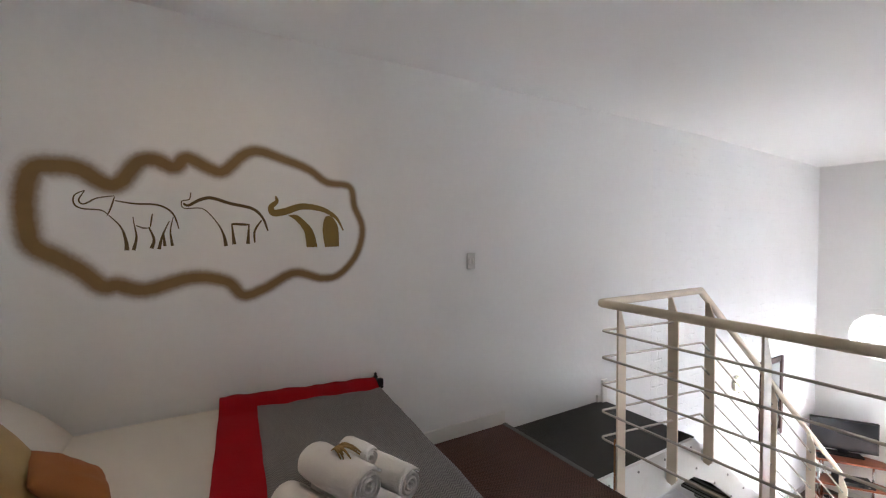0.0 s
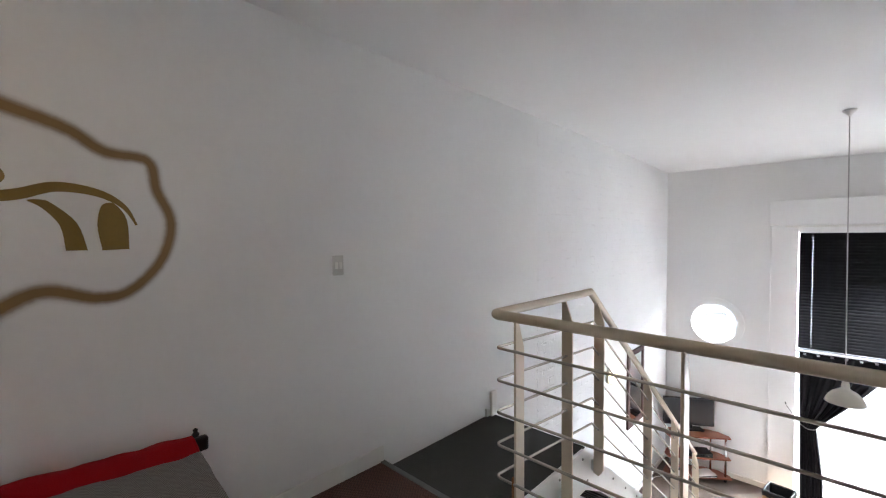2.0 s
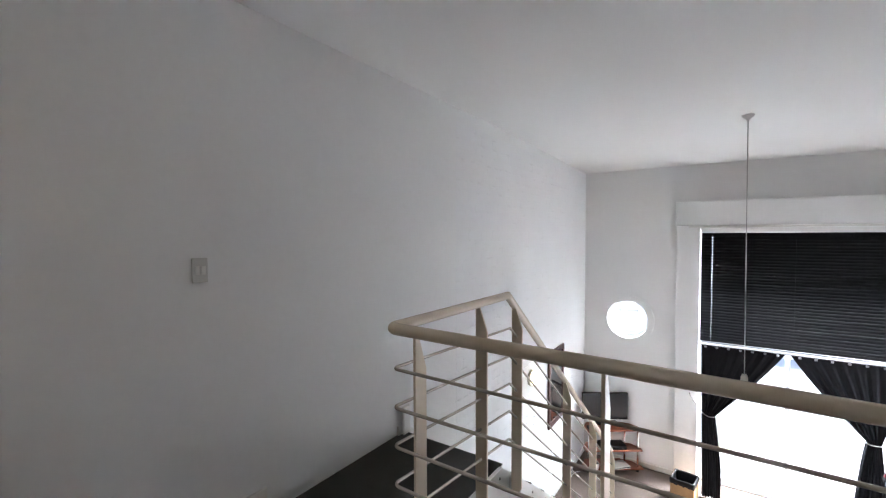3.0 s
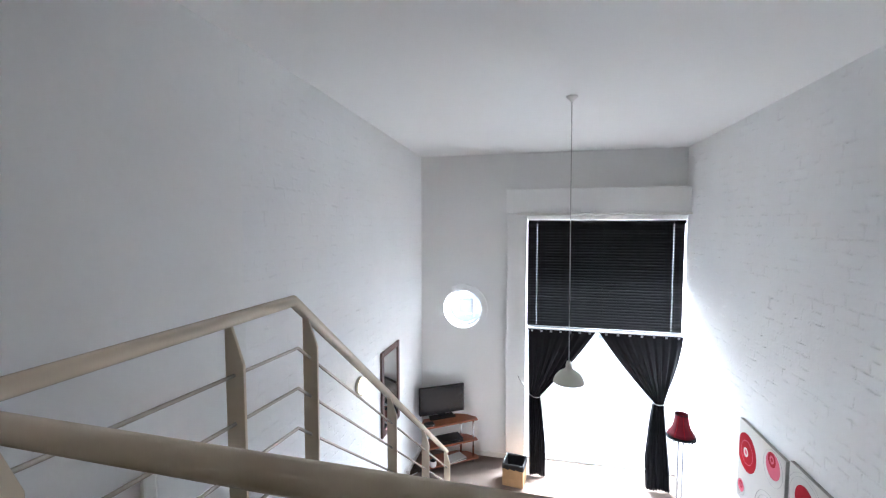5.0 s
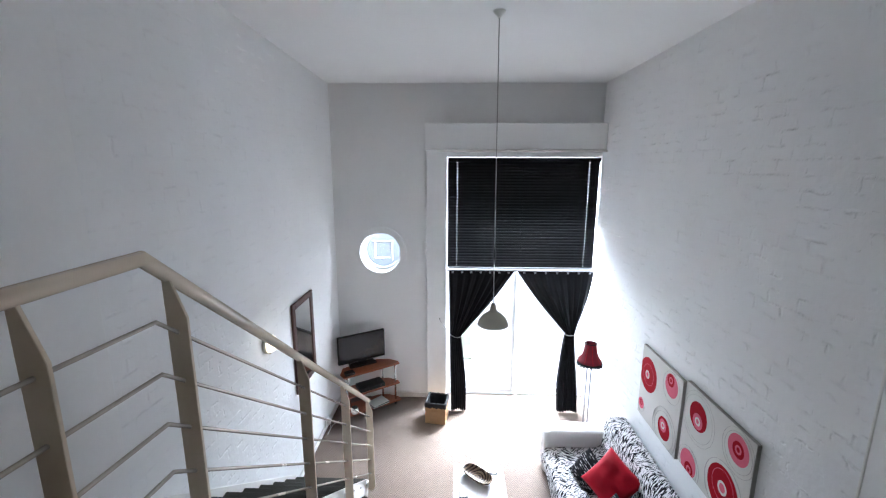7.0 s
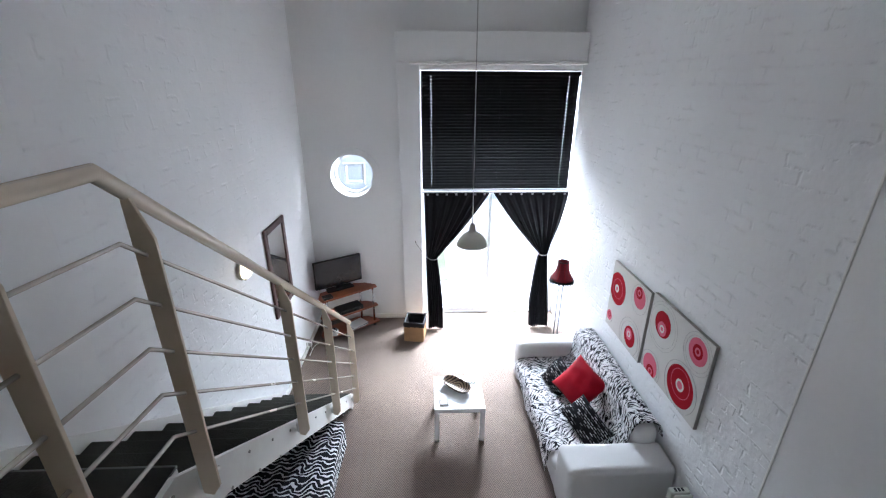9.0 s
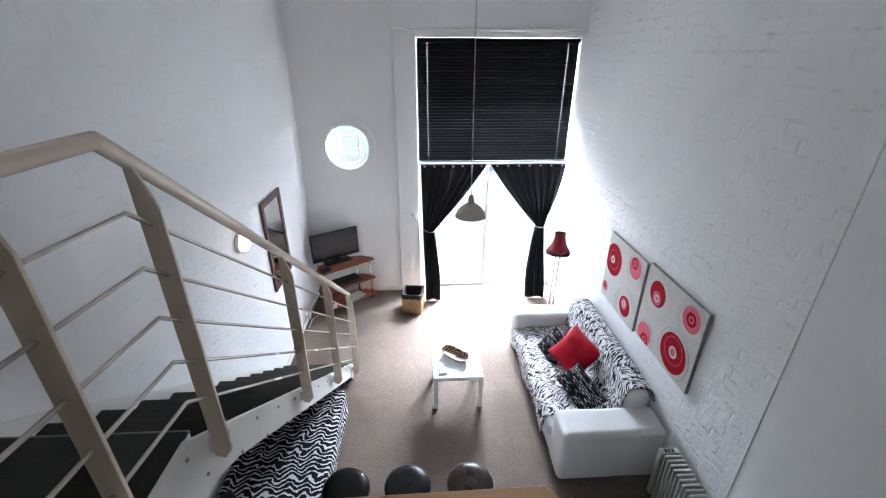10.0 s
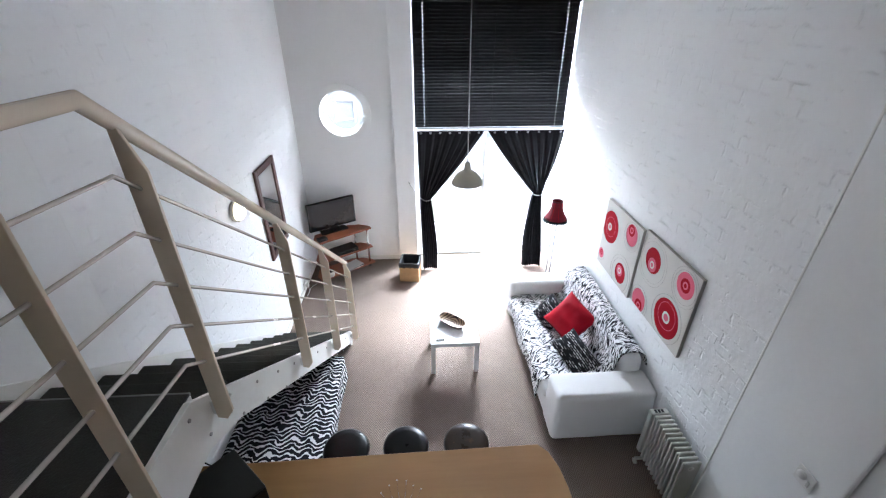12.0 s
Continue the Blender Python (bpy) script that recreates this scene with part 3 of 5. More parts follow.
for y in (-0.1, 0.2, 0.5, 0.83):
    b = lathe([(0.0, 0.0), (0.009, 0.0), (0.008, 0.006), (0.0, 0.008)], 8)
    bmesh.ops.rotate(b, verts=b.verts, matrix=Matrix.Rotation(radians(90), 3, "Y"))
    bmesh.ops.translate(b, verts=b.verts, vec=(0.862, y, LAND - 0.04))
    part("bolt", b, "bolt", outer, world=True)

# ---- railing ----
RX, RY, RZ, BEND = 0.897, -0.243, 3.468, 0.868   # rail line, height, where it turns down
RSL, REND = 0.767, 3.86
railing = thing("railing", (RX, RY, MEZZ), "cream painted steel railing with round handrail and thin rods", "railing")


def rail_line(k, off, end):
    """The bend and the foot of the handrail (k = 0) or of the k-th rod under it."""
    zb = RZ - 0.004
    if not k:
        return [(RX + off, BEND, zb), (RX + off, end, zb - (end - BEND) * RSL)]
    flat, drop = 0.028 + 0.175 * k, 0.028 + 0.178 * k
    return [(RX + off, BEND - (drop - flat) / RSL, zb - flat), (RX + off, end, zb - drop - (end - BEND) * RSL)]


def corner(x, y, r=0.03, n=4):
    return [(x + r - r * math.sin(a), y + r - r * math.cos(a)) for a in (math.pi / 2 * k / n for k in range(n + 1))]


hand = [(W - 0.01, RY, RZ - 0.035)] + [(p[0], p[1], RZ) for p in corner(RX, RY, 0.035)] + rail_line(0, 0, REND)
part("handrail", tube(hand, 0.024, 14), "cream_steel", railing, "cream painted round steel handrail", world=True, smooth=True)
for k in range(1, 6):
    d = 0.16 * k
    x = RX + 0.022
    pts = [(W - 0.01, RY - 0.012, RZ - d - 0.035)] + [(p[0], p[1], RZ - d) for p in corner(x, RY - 0.012, 0.03)] + rail_line(k, 0.022, REND - 0.06)
    part("rod", tube(pts, 0.0068, 8), "steel_rod", railing, world=True, smooth=True)


def post_plate(across, along, foot_z, top_z, axis):
    """Flat steel upright set square to the rail, with cut corners at head and foot."""
    w, t = 0.072, 0.012
    o = across
    outl = [(o - 0.012, top_z), (o + 0.012, top_z), (o + w - 0.012, top_z - 0.14), (o + w - 0.012, foot_z + 0.05), (o + w - 0.045, foot_z), (o - 0.012, foot_z + 0.012)]
    return prism(outl, axis, along - t / 2, along + t / 2, bevel=0.0015)


for x in (1.03, 1.735, 2.44, 3.145, 3.85):
    p = part("post", post_plate(RY, x, MEZZ - 0.2, RZ - 0.015, 0), "cream_steel", railing, world=True)
    if x < 1.1:
        part("rusty_base", box((x - 0.014, RY - 0.02, MEZZ + 0.001), (x - 0.007, RY + 0.05, MEZZ + 0.30), 0.002), "rust", p, "rust-stained steel at the foot of the post", world=True)
for y in (0.487, 0.962, 2.01, 2.88, 3.78):
    zt = RZ - max(0, y - BEND) * RSL - 0.015
    zf = min(LAND - 0.19, LAND - (y - TOP_Y) * SLOPE - 0.15)
    p = part("post", post_plate(RX, y, zf, zt, 1), "cream_steel", railing, world=True)
    part("bracket", box((0.8625, y + 0.006, zf + 0.015), (0.945, y + 0.05, zf + 0.095), 0.006), "stringer", p, world=True)

# ---- tall window: sliding door, blind, curtains ----
door = tagged(thing("door_1", (2.83, 6.08, 0), "white framed glazed sliding door with two tall panels", "sliding door"), kind="structure")
for lo, hi in (((DX0, 6.04, 0), (DX0 + 0.05, 6.13, DZ)), ((DX1 - 0.05, 6.04, 0), (DX1, 6.13, DZ)), ((DX0 + 0.05, 6.04, DZ - 0.05), (DX1 - 0.05, 6.13, DZ)),
               ((DX0 + 0.05, 6.04, 0), (DX1 - 0.05, 6.13, 0.03)), ((DX0 + 0.05, 6.045, 2.14), (DX1 - 0.05, 6.125, 2.2))):
    part("door_frame", box(lo, hi, 0.004), "alu", door, world=True)
for x0, x1, y in ((DX0 + 0.05, 2.82, 6.055), (2.77, DX1 - 0.05, 6.09)):
    leaf = part("sliding_panel", box((x0, y, 0.03), (x0 + 0.05, y + 0.03, 2.14), 0.004), "alu", door, world=True)
    for lo, hi in (((x1 - 0.05, y, 0.03), (x1, y + 0.03, 2.14)), ((x0 + 0.05, y, 0.03), (x1 - 0.05, y + 0.03, 0.1)), ((x0 + 0.05, y, 2.08), (x1 - 0.05, y + 0.03, 2.14))):
        part("panel_rail", box(lo, hi, 0.003), "alu", leaf, world=True)
    g = part("pane", box((x0 + 0.05, y + 0.012, 0.1), (x1 - 0.05, y + 0.018, 2.08)), "glass", leaf, "clear glass pane", world=True)
    g.visible_shadow = False
g = part("pane", box((DX0 + 0.05, 6.08, 2.2), (DX1 - 0.05, 6.086, DZ - 0.05)), "glass", door, "clear glass pane", world=True)
g.visible_shadow = False

blind = thing("venetian_blind", (2.83, 5.895, 2.2), "closed black venetian blind with a grey bottom rail", "window blind")
part("headrail", box((1.737, 5.86, 3.80), (3.938, 5.92, 3.857), 0.004), "black_slat", blind, world=True)
part("bottom_rail", box((1.752, 5.865, 2.20), (3.924, 5.905, 2.222), 0.004), "grey_metal", blind, "grey metal bottom rail", world=True)
SLATS = 37


def slat_mesh():
    """A slat, slightly crowned, with two cord holes."""
    x0, x1, ha, hb, w = -1.100, 1.104, -0.96, 0.96, 0.0255
    xs = [x0, ha - 0.005, ha + 0.005, hb - 0.005, hb + 0.005, x1]
    ys = [-w, -0.02, -0.013, -0.004, 0.004, 0.013, 0.02, w]
    V, F = [], []
    for side in (0.0012, -0.0012):
        for y in ys:
            V.extend((x, y, 0.004 * (1 - (y / w) ** 2) + side) for x in xs)
    n, r = len(ys) * len(xs), len(xs)
    for j in range(len(ys) - 1):
        for i in range(len(xs) - 1):
            if j == 3 and i in (1, 3):
                continue
            k = j * r + i
            F.append((k, k + 1, k + r + 1, k + r))
            F.append((n + k, n + k + r, n + k + r + 1, n + k + 1))
    last = n - r
    for i in range(r - 1):
        F.append((i, n + i, n + i + 1, i + 1))
        F.append((last + i, last + i + 1, n + last + i + 1, n + last + i))
    me = bpy.data.meshes.new("slat")
    me.from_pydata(V, [], F)
    me.polygons.foreach_set("use_smooth", [True] * len(F))
    me.materials.append(M["black_slat"])
    return me


slat = slat_mesh()
for i in range(SLATS):
    z = 2.245 + i * (3.785 - 2.245) / (SLATS - 1)
    o = new("slat", slat)
    o.parent = blind
    tilt = 77 - 17 * min(1.0, max(0.0, (3.2 - z) / 0.4))
    o.matrix_local = pose(0, 0.012, z - 2.2, tilt + random.uniform(-2.5, 2.5), 0, random.uniform(-0.08, 0.08))
for x in (1.87, 2.83, 3.79):
    part("ladder_cord", tube([(x, 5.858, 2.22), (x, 5.858, 3.80)], 0.0013, 6), "black_plastic", blind, world=True)

rod = thing("curtain_rod", (2.83, 5.80, 2.19), "thin grey metal curtain rod across the door", "curtain rod")
part("rod", tube([(1.72, 5.80, 2.19), (3.94, 5.80, 2.19)], 0.009, 10), "clip", rod, world=True, smooth=True)
for x in (1.735, 3.925):
    part("bracket", box((x - 0.012, 5.79, 2.175), (x + 0.012, 5.86, 2.205), 0.003), "clip", rod, world=True)


def curtain(outer, inner, tie, foot, tie_z, label, folds, seed):
    """A curtain that hangs from outer to inner along the rod and is drawn together at tie."""
    rnd = random.Random(seed)
    c = thing("curtain", ((foot[0] + foot[1]) / 2, 5.80, 0.0), label, "curtain", group="curtains at the glazed door")
    nu, nv = 72, 44
    b = bmesh.new()
    rows = []
    ph = [rnd.uniform(0, 6) for _ in range(4)]
    for j in range(nv + 1):
        z = 2.185 - (2.185 - 0.02) * j / nv
        if z > tie_z:
            s = (2.185 - z) / (2.185 - tie_z)
            xo = outer + (tie[0] - outer) * s ** 1.5
            xi = inner + (tie[1] - inner) * (0.82 * s + 0.18 * s * s)
            amp = 0.012 + 0.02 * s
            gather = s
        else:
            s = (tie_z - z) / tie_z
            xo = tie[0] + (foot[0] - tie[0]) * min(1, s * 1.3)
            xi = tie[1] + (foot[1] - tie[1]) * min(1, s * 1.6) ** 0.8
            amp = 0.03
            gather = 1 - 0.4 * s
        row = []
        for i in range(nu + 1):
            u = i / nu
            f = math.sin(2 * math.pi * folds * u + ph[0] + 0.7 * math.sin(3 * u + ph[1])) * 0.75 + 0.35 * math.sin(2 * math.pi * (folds * 2.3) * u + ph[2] + z * 1.5)
            y = 5.80 + amp * f * (0.5 + 0.5 * gather)
            y -= 0.26 * (1 - z / tie_z) if z <= tie_z else 0.0
            sag = 0.02 * math.sin(u * math.pi) * (1 if z > tie_z else 0) * gather
            row.append(b.verts.new((xo + (xi - xo) * u, y, z - sag + (0.012 * math.sin(9 * u + ph[3]) if j == nv else 0))))
        rows.append(row)
    for p, q in zip(rows, rows[1:]):
        for i in range(nu):
            b.faces.new((p[i], p[i + 1], q[i + 1], q[i]))
    o = part("cloth", b, "black_fabric", c, world=True, smooth=True)
    m = o.modifiers.new("thick", "SOLIDIFY")
    m.thickness = 0.004
    n = 7
    for i in range(n):
        x = outer + (inner - outer) * (i + 0.4) / n
        part("eyelet", box((x - 0.016, 5.776, 2.15), (x + 0.016, 5.782, 2.178), 0.004), "clip", c, "grey clip at the curtain's head", world=True)
    return c


curtain(1.755, 2.74, (1.775, 1.945), (1.80, 2.035), 1.14, "black cloth curtain tied back beside the pilaster", 7, 3)
curtain(3.93, 2.79, (3.70, 3.56), (3.75, 3.43), 1.20, "black cloth curtain tied back beside the brick wall", 8, 8)


def tieback(loop, hook, label):
    t = thing("curtain_tieback", hook, label, "curtain tieback", group="curtain tiebacks")
    part("cord", tube(smooth_path(loop, 5), 0.006, 8), "cord", t, world=True, smooth=True)
    hx, hy, hz = hook
    part("hook", tube([(hx, hy + 0.012, hz), (hx, hy - 0.02, hz), (hx - 0.004, hy - 0.03, hz + 0.03)], 0.006, 6), "black_plastic", t, world=True)


tieback([(1.62, 5.815, 1.375), (1.70, 5.79, 1.27), (1.77, 5.765, 1.18), (1.86, 5.735, 1.13), (1.95, 5.75, 1.14), (1.965, 5.80, 1.16), (1.88, 5.85, 1.17)], (1.615, 5.838, 1.39), "pale rope tieback looped round the curtain by the pilaster")
tieback([(3.90, 5.79, 1.35), (3.84, 5.765, 1.27), (3.72, 5.74, 1.2), (3.60, 5.735, 1.185), (3.545, 5.77, 1.20), (3.56, 5.84, 1.21)], (3.905, 5.838, 1.37), "pale rope tieback looped round the curtain by the brick wall")

# ---- round window ----
win = tagged(thing("window_1", (RW[0], L, RW[1] - 0.4), "round white porthole window with a square opening sash", "window"), kind="structure")


def ring_mesh(r0, r1, y0, y1, n=48):
    return holed_plate(circle(*RW, r1, n), circle(*RW, r0, n), 1, y0, y1)


part("window_frame", ring_mesh(0.315, 0.405, L - 0.034, L - 0.001), "plaster", win, "raised white ring round the opening", world=True)
part("outer_frame", ring_mesh(0.27, 0.313, L + 0.17, L + 0.21), "alu", win, world=True)
s = 0.155
sash = part("sash", holed_plate([(RW[0] - s, RW[1] - s), (RW[0] + s, RW[1] - s), (RW[0] + s, RW[1] + s), (RW[0] - s, RW[1] + s)],
                                [(RW[0] - s + .04, RW[1] - s + .04), (RW[0] + s - .04, RW[1] - s + .04), (RW[0] + s - .04, RW[1] + s - .04), (RW[0] - s + .04, RW[1] + s - .04)], 1, L + 0.15, L + 0.20), "alu", win, "square white sash", world=True)
part("latch", box((RW[0] - 0.02, L + 0.135, RW[1] - s + 0.005), (RW[0] + 0.02, L + 0.15, RW[1] - s + 0.03), 0.003), "alu", sash, world=True)
g = part("pane", prism(circle(*RW, 0.27), 1, L + 0.186, L + 0.192), "glass", win, "clear glass pane", world=True)
g.visible_shadow = False

# ---- outside ----
tagged(part("ground", box((-400, 6.2, -0.2), (400, 600, -0.04)), "paving"), "pale sunlit concrete paving outside the door", "ground", kind="structure")
tagged(part("lawn", box((-6, 7.4, -0.04), (2.2, 9.2, -0.015), 0.01), "grass"), "patch of green lawn beside the paving", "lawn", kind="structure")
tagged(part("garden_wall", box((-14, 15.0, -0.04), (16, 15.25, 1.9), 0.01), "outer_wall"), "pale rendered boundary wall outside", "garden wall", kind="structure")

# ---- pendant lamp ----
pend = thing("pendant_lamp", (2.195, 3.215, 2.34), "cream enamel pendant lamp hanging on a long cord", "pendant lamp")
part("ceiling_rose", lathe([(0, 0), (0.05, 0), (0.046, -0.012), (0.02, -0.035), (0.012, -0.05), (0, -0.052)], 24, (2.18, 3.215, 4.925)), "white_plastic", pend, world=True, smooth=True)
part("cord", tube([(2.18, 3.215, 4.885), (2.188, 3.215, 3.6), (2.195, 3.215, 2.53)], 0.0042, 8), "cord", pend, world=True)
shade = part("shade", lathe([(0.02, 0.195), (0.028, 0.165), (0.03, 0.13), (0.046, 0.118), (0.088, 0.09), (0.12, 0.052), (0.136, 0.014), (0.139, 0.0), (0.134, 0.0), (0.117, 0.048), (0.085, 0.084), (0.03, 0.114), (0.0, 0.117)], 36, (2.195, 3.215, 2.345)), "lamp_metal", pend, world=True, smooth=True)
part("bulb", lathe([(0, 0.0), (0.02, 0.005), (0.03, 0.03), (0.028, 0.055), (0.014, 0.085), (0.013, 0.12)], 20, (2.195, 3.215, 2.35)), "white_plastic", shade, world=True, smooth=True)

# ---- wall lamp, mirror, sockets ----
def wall_lamp(at, label):
    w = thing("wall_lamp", at, label, "wall lamp", group="round wall lamps")

    def turned(prof):
        b = lathe(prof, 28)
        bmesh.ops.rotate(b, verts=b.verts, matrix=Matrix.Rotation(radians(90), 3, "Y"))
        return b
    part("base", turned([(0, 0.001), (0.098, 0.001), (0.10, 0.02), (0.094, 0.034), (0.085, 0.036)]), "lamp_metal", w, smooth=True)
    part("glass", turned([(0.085, 0.033), (0.086, 0.05), (0.078, 0.072), (0.055, 0.09), (0.025, 0.099), (0, 0.1)]), "bulb", w, "lit frosted glass", smooth=True)
    part("clasp", box((0.02, -0.012, -0.108), (0.045, 0.012, -0.092), 0.003), "lamp_metal", w)
    return w


wall_lamp((0.006, 3.43, 2.03), "round white wall lamp, lit, on the brick wall")

# unseen fixture, added to carry the warm light over the bed
bl = wall_lamp((0.006, 3.43, 2.03), "added round white lamp, unseen, on the ceiling over the bed")
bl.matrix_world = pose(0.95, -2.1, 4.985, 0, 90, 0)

mirror = thing("wall_mirror", (0.005, 4.385, 1.10), "tall wall mirror in a dark red wooden frame", "mirror")
for lo, hi in (((0.004, 4.06, 1.10), (0.034, 4.135, 2.195)), ((0.004, 4.635, 1.10), (0.034, 4.71, 2.195)), ((0.004, 4.136, 2.12), (0.033, 4.634, 2.195)), ((0.004, 4.136, 1.10), (0.033, 4.634, 1.18))):
    part("frame_rail", box(lo, hi, 0.008), "dark_wood", mirror, world=True)
part("mirror_glass", box((0.008, 4.13, 1.17), (0.022, 4.64, 2.125)), "mirror", mirror, "clear mirror glass", world=True)


def switch_plate(at, face, label, name="light_switch", w=0.07, h=0.115):
    """face: +1 on the wall at x = 0, -1 on the opposite wall."""
    s = thing(name, at, label, "switch")
    part("plate", box((0, -w / 2, -h / 2), (0.011, w / 2, h / 2), 0.003) if face > 0 else box((-0.011, -w / 2, -h / 2), (0, w / 2, h / 2), 0.003), "switch_plastic", s)
    for dy in (-0.014, 0.014):
        part("rocker", box((0.011, dy - 0.009, -0.02), (0.017, dy + 0.009, 0.02), 0.002) if face > 0 else box((-0.017, dy - 0.009, -0.02), (-0.011, dy + 0.009, 0.02), 0.002), "white_gloss", s)
    return s


switch_plate((0.001, -0.556, 3.687), 1, "white double light switch on the gallery wall")
dim = thing("dimmer_switch", (W - 0.0225, 1.017, 1.348), "white dimmer plate with a round knob on the pier", "switch")
part("plate", box((-0.009, -0.058, -0.058), (0, 0.058, 0.058), 0.004), "white_plastic", dim)
b = lathe([(0, 0.0), (0.027, 0.0), (0.026, 0.012), (0.019, 0.02), (0, 0.021)], 24)
bmesh.ops.rotate(b, verts=b.verts, matrix=Matrix.Rotation(radians(-90), 3, "Y"))
bmesh.ops.translate(b, verts=b.verts, vec=(-0.009, 0.015, 0.01))
part("knob", b, "white_plastic", dim, smooth=True)
part("rocker", box((-0.015, -0.040, -0.03), (-0.009, -0.024, 0.01), 0.002), "switch_plastic", dim)

sock = thing("plug_socket", (0.017, 5.0, 0.12), "white wall socket with a plug and cable", "socket")
part("plate", box((0, -0.06, -0.06), (0.012, 0.06, 0.06), 0.004), "white_plastic", sock)
part("plug", box((0.012, -0.02, -0.03), (0.06, 0.03, 0.03), 0.008), "white_plastic", sock)
part("cable", tube(smooth_path([(0.05, 0, -0.03), (0.06, -0.02, -0.09), (0.05, -0.12, -0.113), (0.06, 0.1, -0.113), (0.12, 0.2, -0.113)], 6), 0.004, 6), "white_plastic", sock)

# ---- television and its stand ----
STA, SAT = 35, (0.53, 5.57, 0.0)
stand = thing("tv_stand", SAT, "cherry veneer corner television stand with three shelves", "tv stand", rz=STA)
top_o = [(-0.45, -0.16), (0.45, -0.16), (0.46, -0.08), (0.36, 0.07), (0.20, 0.155), (-0.20, 0.155), (-0.36, 0.15), (-0.46, -0.02)]
for z, sc in ((0.71, 1.0), (0.38, 1.0), (0.085, 1.04)):
    part("shelf", prism([(x * sc, y * sc) for x, y in top_o], 2, z - 0.022, z, bevel=0.004), "cherry", stand, "cherry veneer shelf")
for x, y in ((-0.39, -0.09), (0.40, -0.10), (0.26, 0.07), (-0.30, 0.07)):
    part("column", tube([(x, y, 0.035), (x, y, 0.69)], 0.016, 14), "chrome", stand, "silver tube column", smooth=True)
    part("foot", lathe([(0, 0), (0.025, 0), (0.025, 0.03), (0.016, 0.036), (0, 0.036)], 14, (x, y, 0)), "black_plastic", stand, smooth=True)
TVC = (0.42, 5.635)
tv = thing("television", (TVC[0], TVC[1], 0.711), "black flat-screen television, switched off, on the corner stand", "television", rz=32.5)
part("foot", prism([(-0.2, -0.08), (0.2, -0.08), (0.22, -0.05), (0.2, 0.08), (-0.2, 0.08), (-0.22, -0.05)], 2, 0.0, 0.016, bevel=0.004), "black_plastic", tv)
part("neck", box((-0.06, 0.0, 0.014), (0.06, 0.03, 0.09), 0.006), "black_plastic", tv)
part("case", box((-0.375, -0.012, 0.06), (0.375, 0.04, 0.505), 0.01), "black_plastic", tv)
part("screen", box((-0.355, -0.0145, 0.088), (0.355, -0.0125, 0.487)), "screen", tv, "dark glossy screen")
part("back_cover", box((-0.25, 0.04, 0.12), (0.25, 0.075, 0.42), 0.012), "black_plastic", tv)


def box_thing(name, at, size, mtl, label, cat, rz=0.0, extra=None):
    t = thing(name, at, label, cat, rz=rz)
    w, d, h = size
    part("case", box((-w / 2, -d / 2, 0), (w / 2, d / 2, h), 0.005), mtl, t)
    if extra:
        part(extra, box((-w * 0.42, -d / 2 - 0.003, h * 0.3), (w * 0.2, -d / 2, h * 0.7), 0.0006), "screen", t, "dark display window")
        part("button", box((w * 0.3, -d / 2 - 0.004, h * 0.35), (w * 0.36, -d / 2, h * 0.6), 0.0006), "chrome", t)
    return t


box_thing("disc_player", (0.55, 5.55, 0.381), (0.40, 0.22, 0.06), "black_plastic", "black disc player on the middle shelf", "disc player", STA, "display")
box_thing("decoder_box", (0.30, 5.30, 0.711), (0.14, 0.10, 0.04), "black_plastic", "small black decoder box beside the television", "decoder", STA, "display")
mag = thing("magazine_pile", (0.66, 5.57, 0.086), "small pile of magazines on the lowest shelf", "magazines", rz=STA + 8)
for i, (mtl, r) in enumerate((("white_plastic", 0), ("art_line", 6), ("black_plastic", -4), ("canvas", 3))):
    b = box((-0.14, -0.10, i * 0.008), (0.14, 0.10, i * 0.008 + 0.0075), 0.001)
    bmesh.ops.rotate(b, verts=b.verts, matrix=Matrix.Rotation(radians(r), 3, "Z"))
    part("magazine", b, mtl, mag)
pot = thing("white_jar", (0.36, 5.29, 0.086), "small white jar with a dark lid on the lowest shelf", "jar")
part("jar", lathe([(0, 0), (0.045, 0), (0.055, 0.03), (0.052, 0.07), (0.04, 0.085)], 24), "white_plastic", pot, smooth=True)
part("lid", lathe([(0.042, 0.085), (0.042, 0.1), (0.012, 0.104), (0.01, 0.115), (0, 0.118)], 24), "black_plastic", pot, smooth=True)

# ---- waste bin ----
wbin = thing("waste_bin", (1.595, 5.335, 0), "square pale wooden waste bin with a black liner", "waste bin", rz=-8)
for sx, lo, hi in (("a", (-0.15, -0.15, 0), (0.15, -0.138, 0.32)), ("b", (-0.15, 0.138, 0), (0.15, 0.15, 0.32)), ("c", (-0.15, -0.137, 0), (-0.138, 0.137, 0.32)), ("d", (0.138, -0.137, 0), (0.15, 0.137, 0.32))):
    part("side_panel", box(lo, hi, 0.003), "bin_wood", wbin)
part("bottom", box((-0.137, -0.137, 0.004), (0.137, 0.137, 0.016)), "bin_wood", wbin)
b = bmesh.new()
n = 48
rings = []
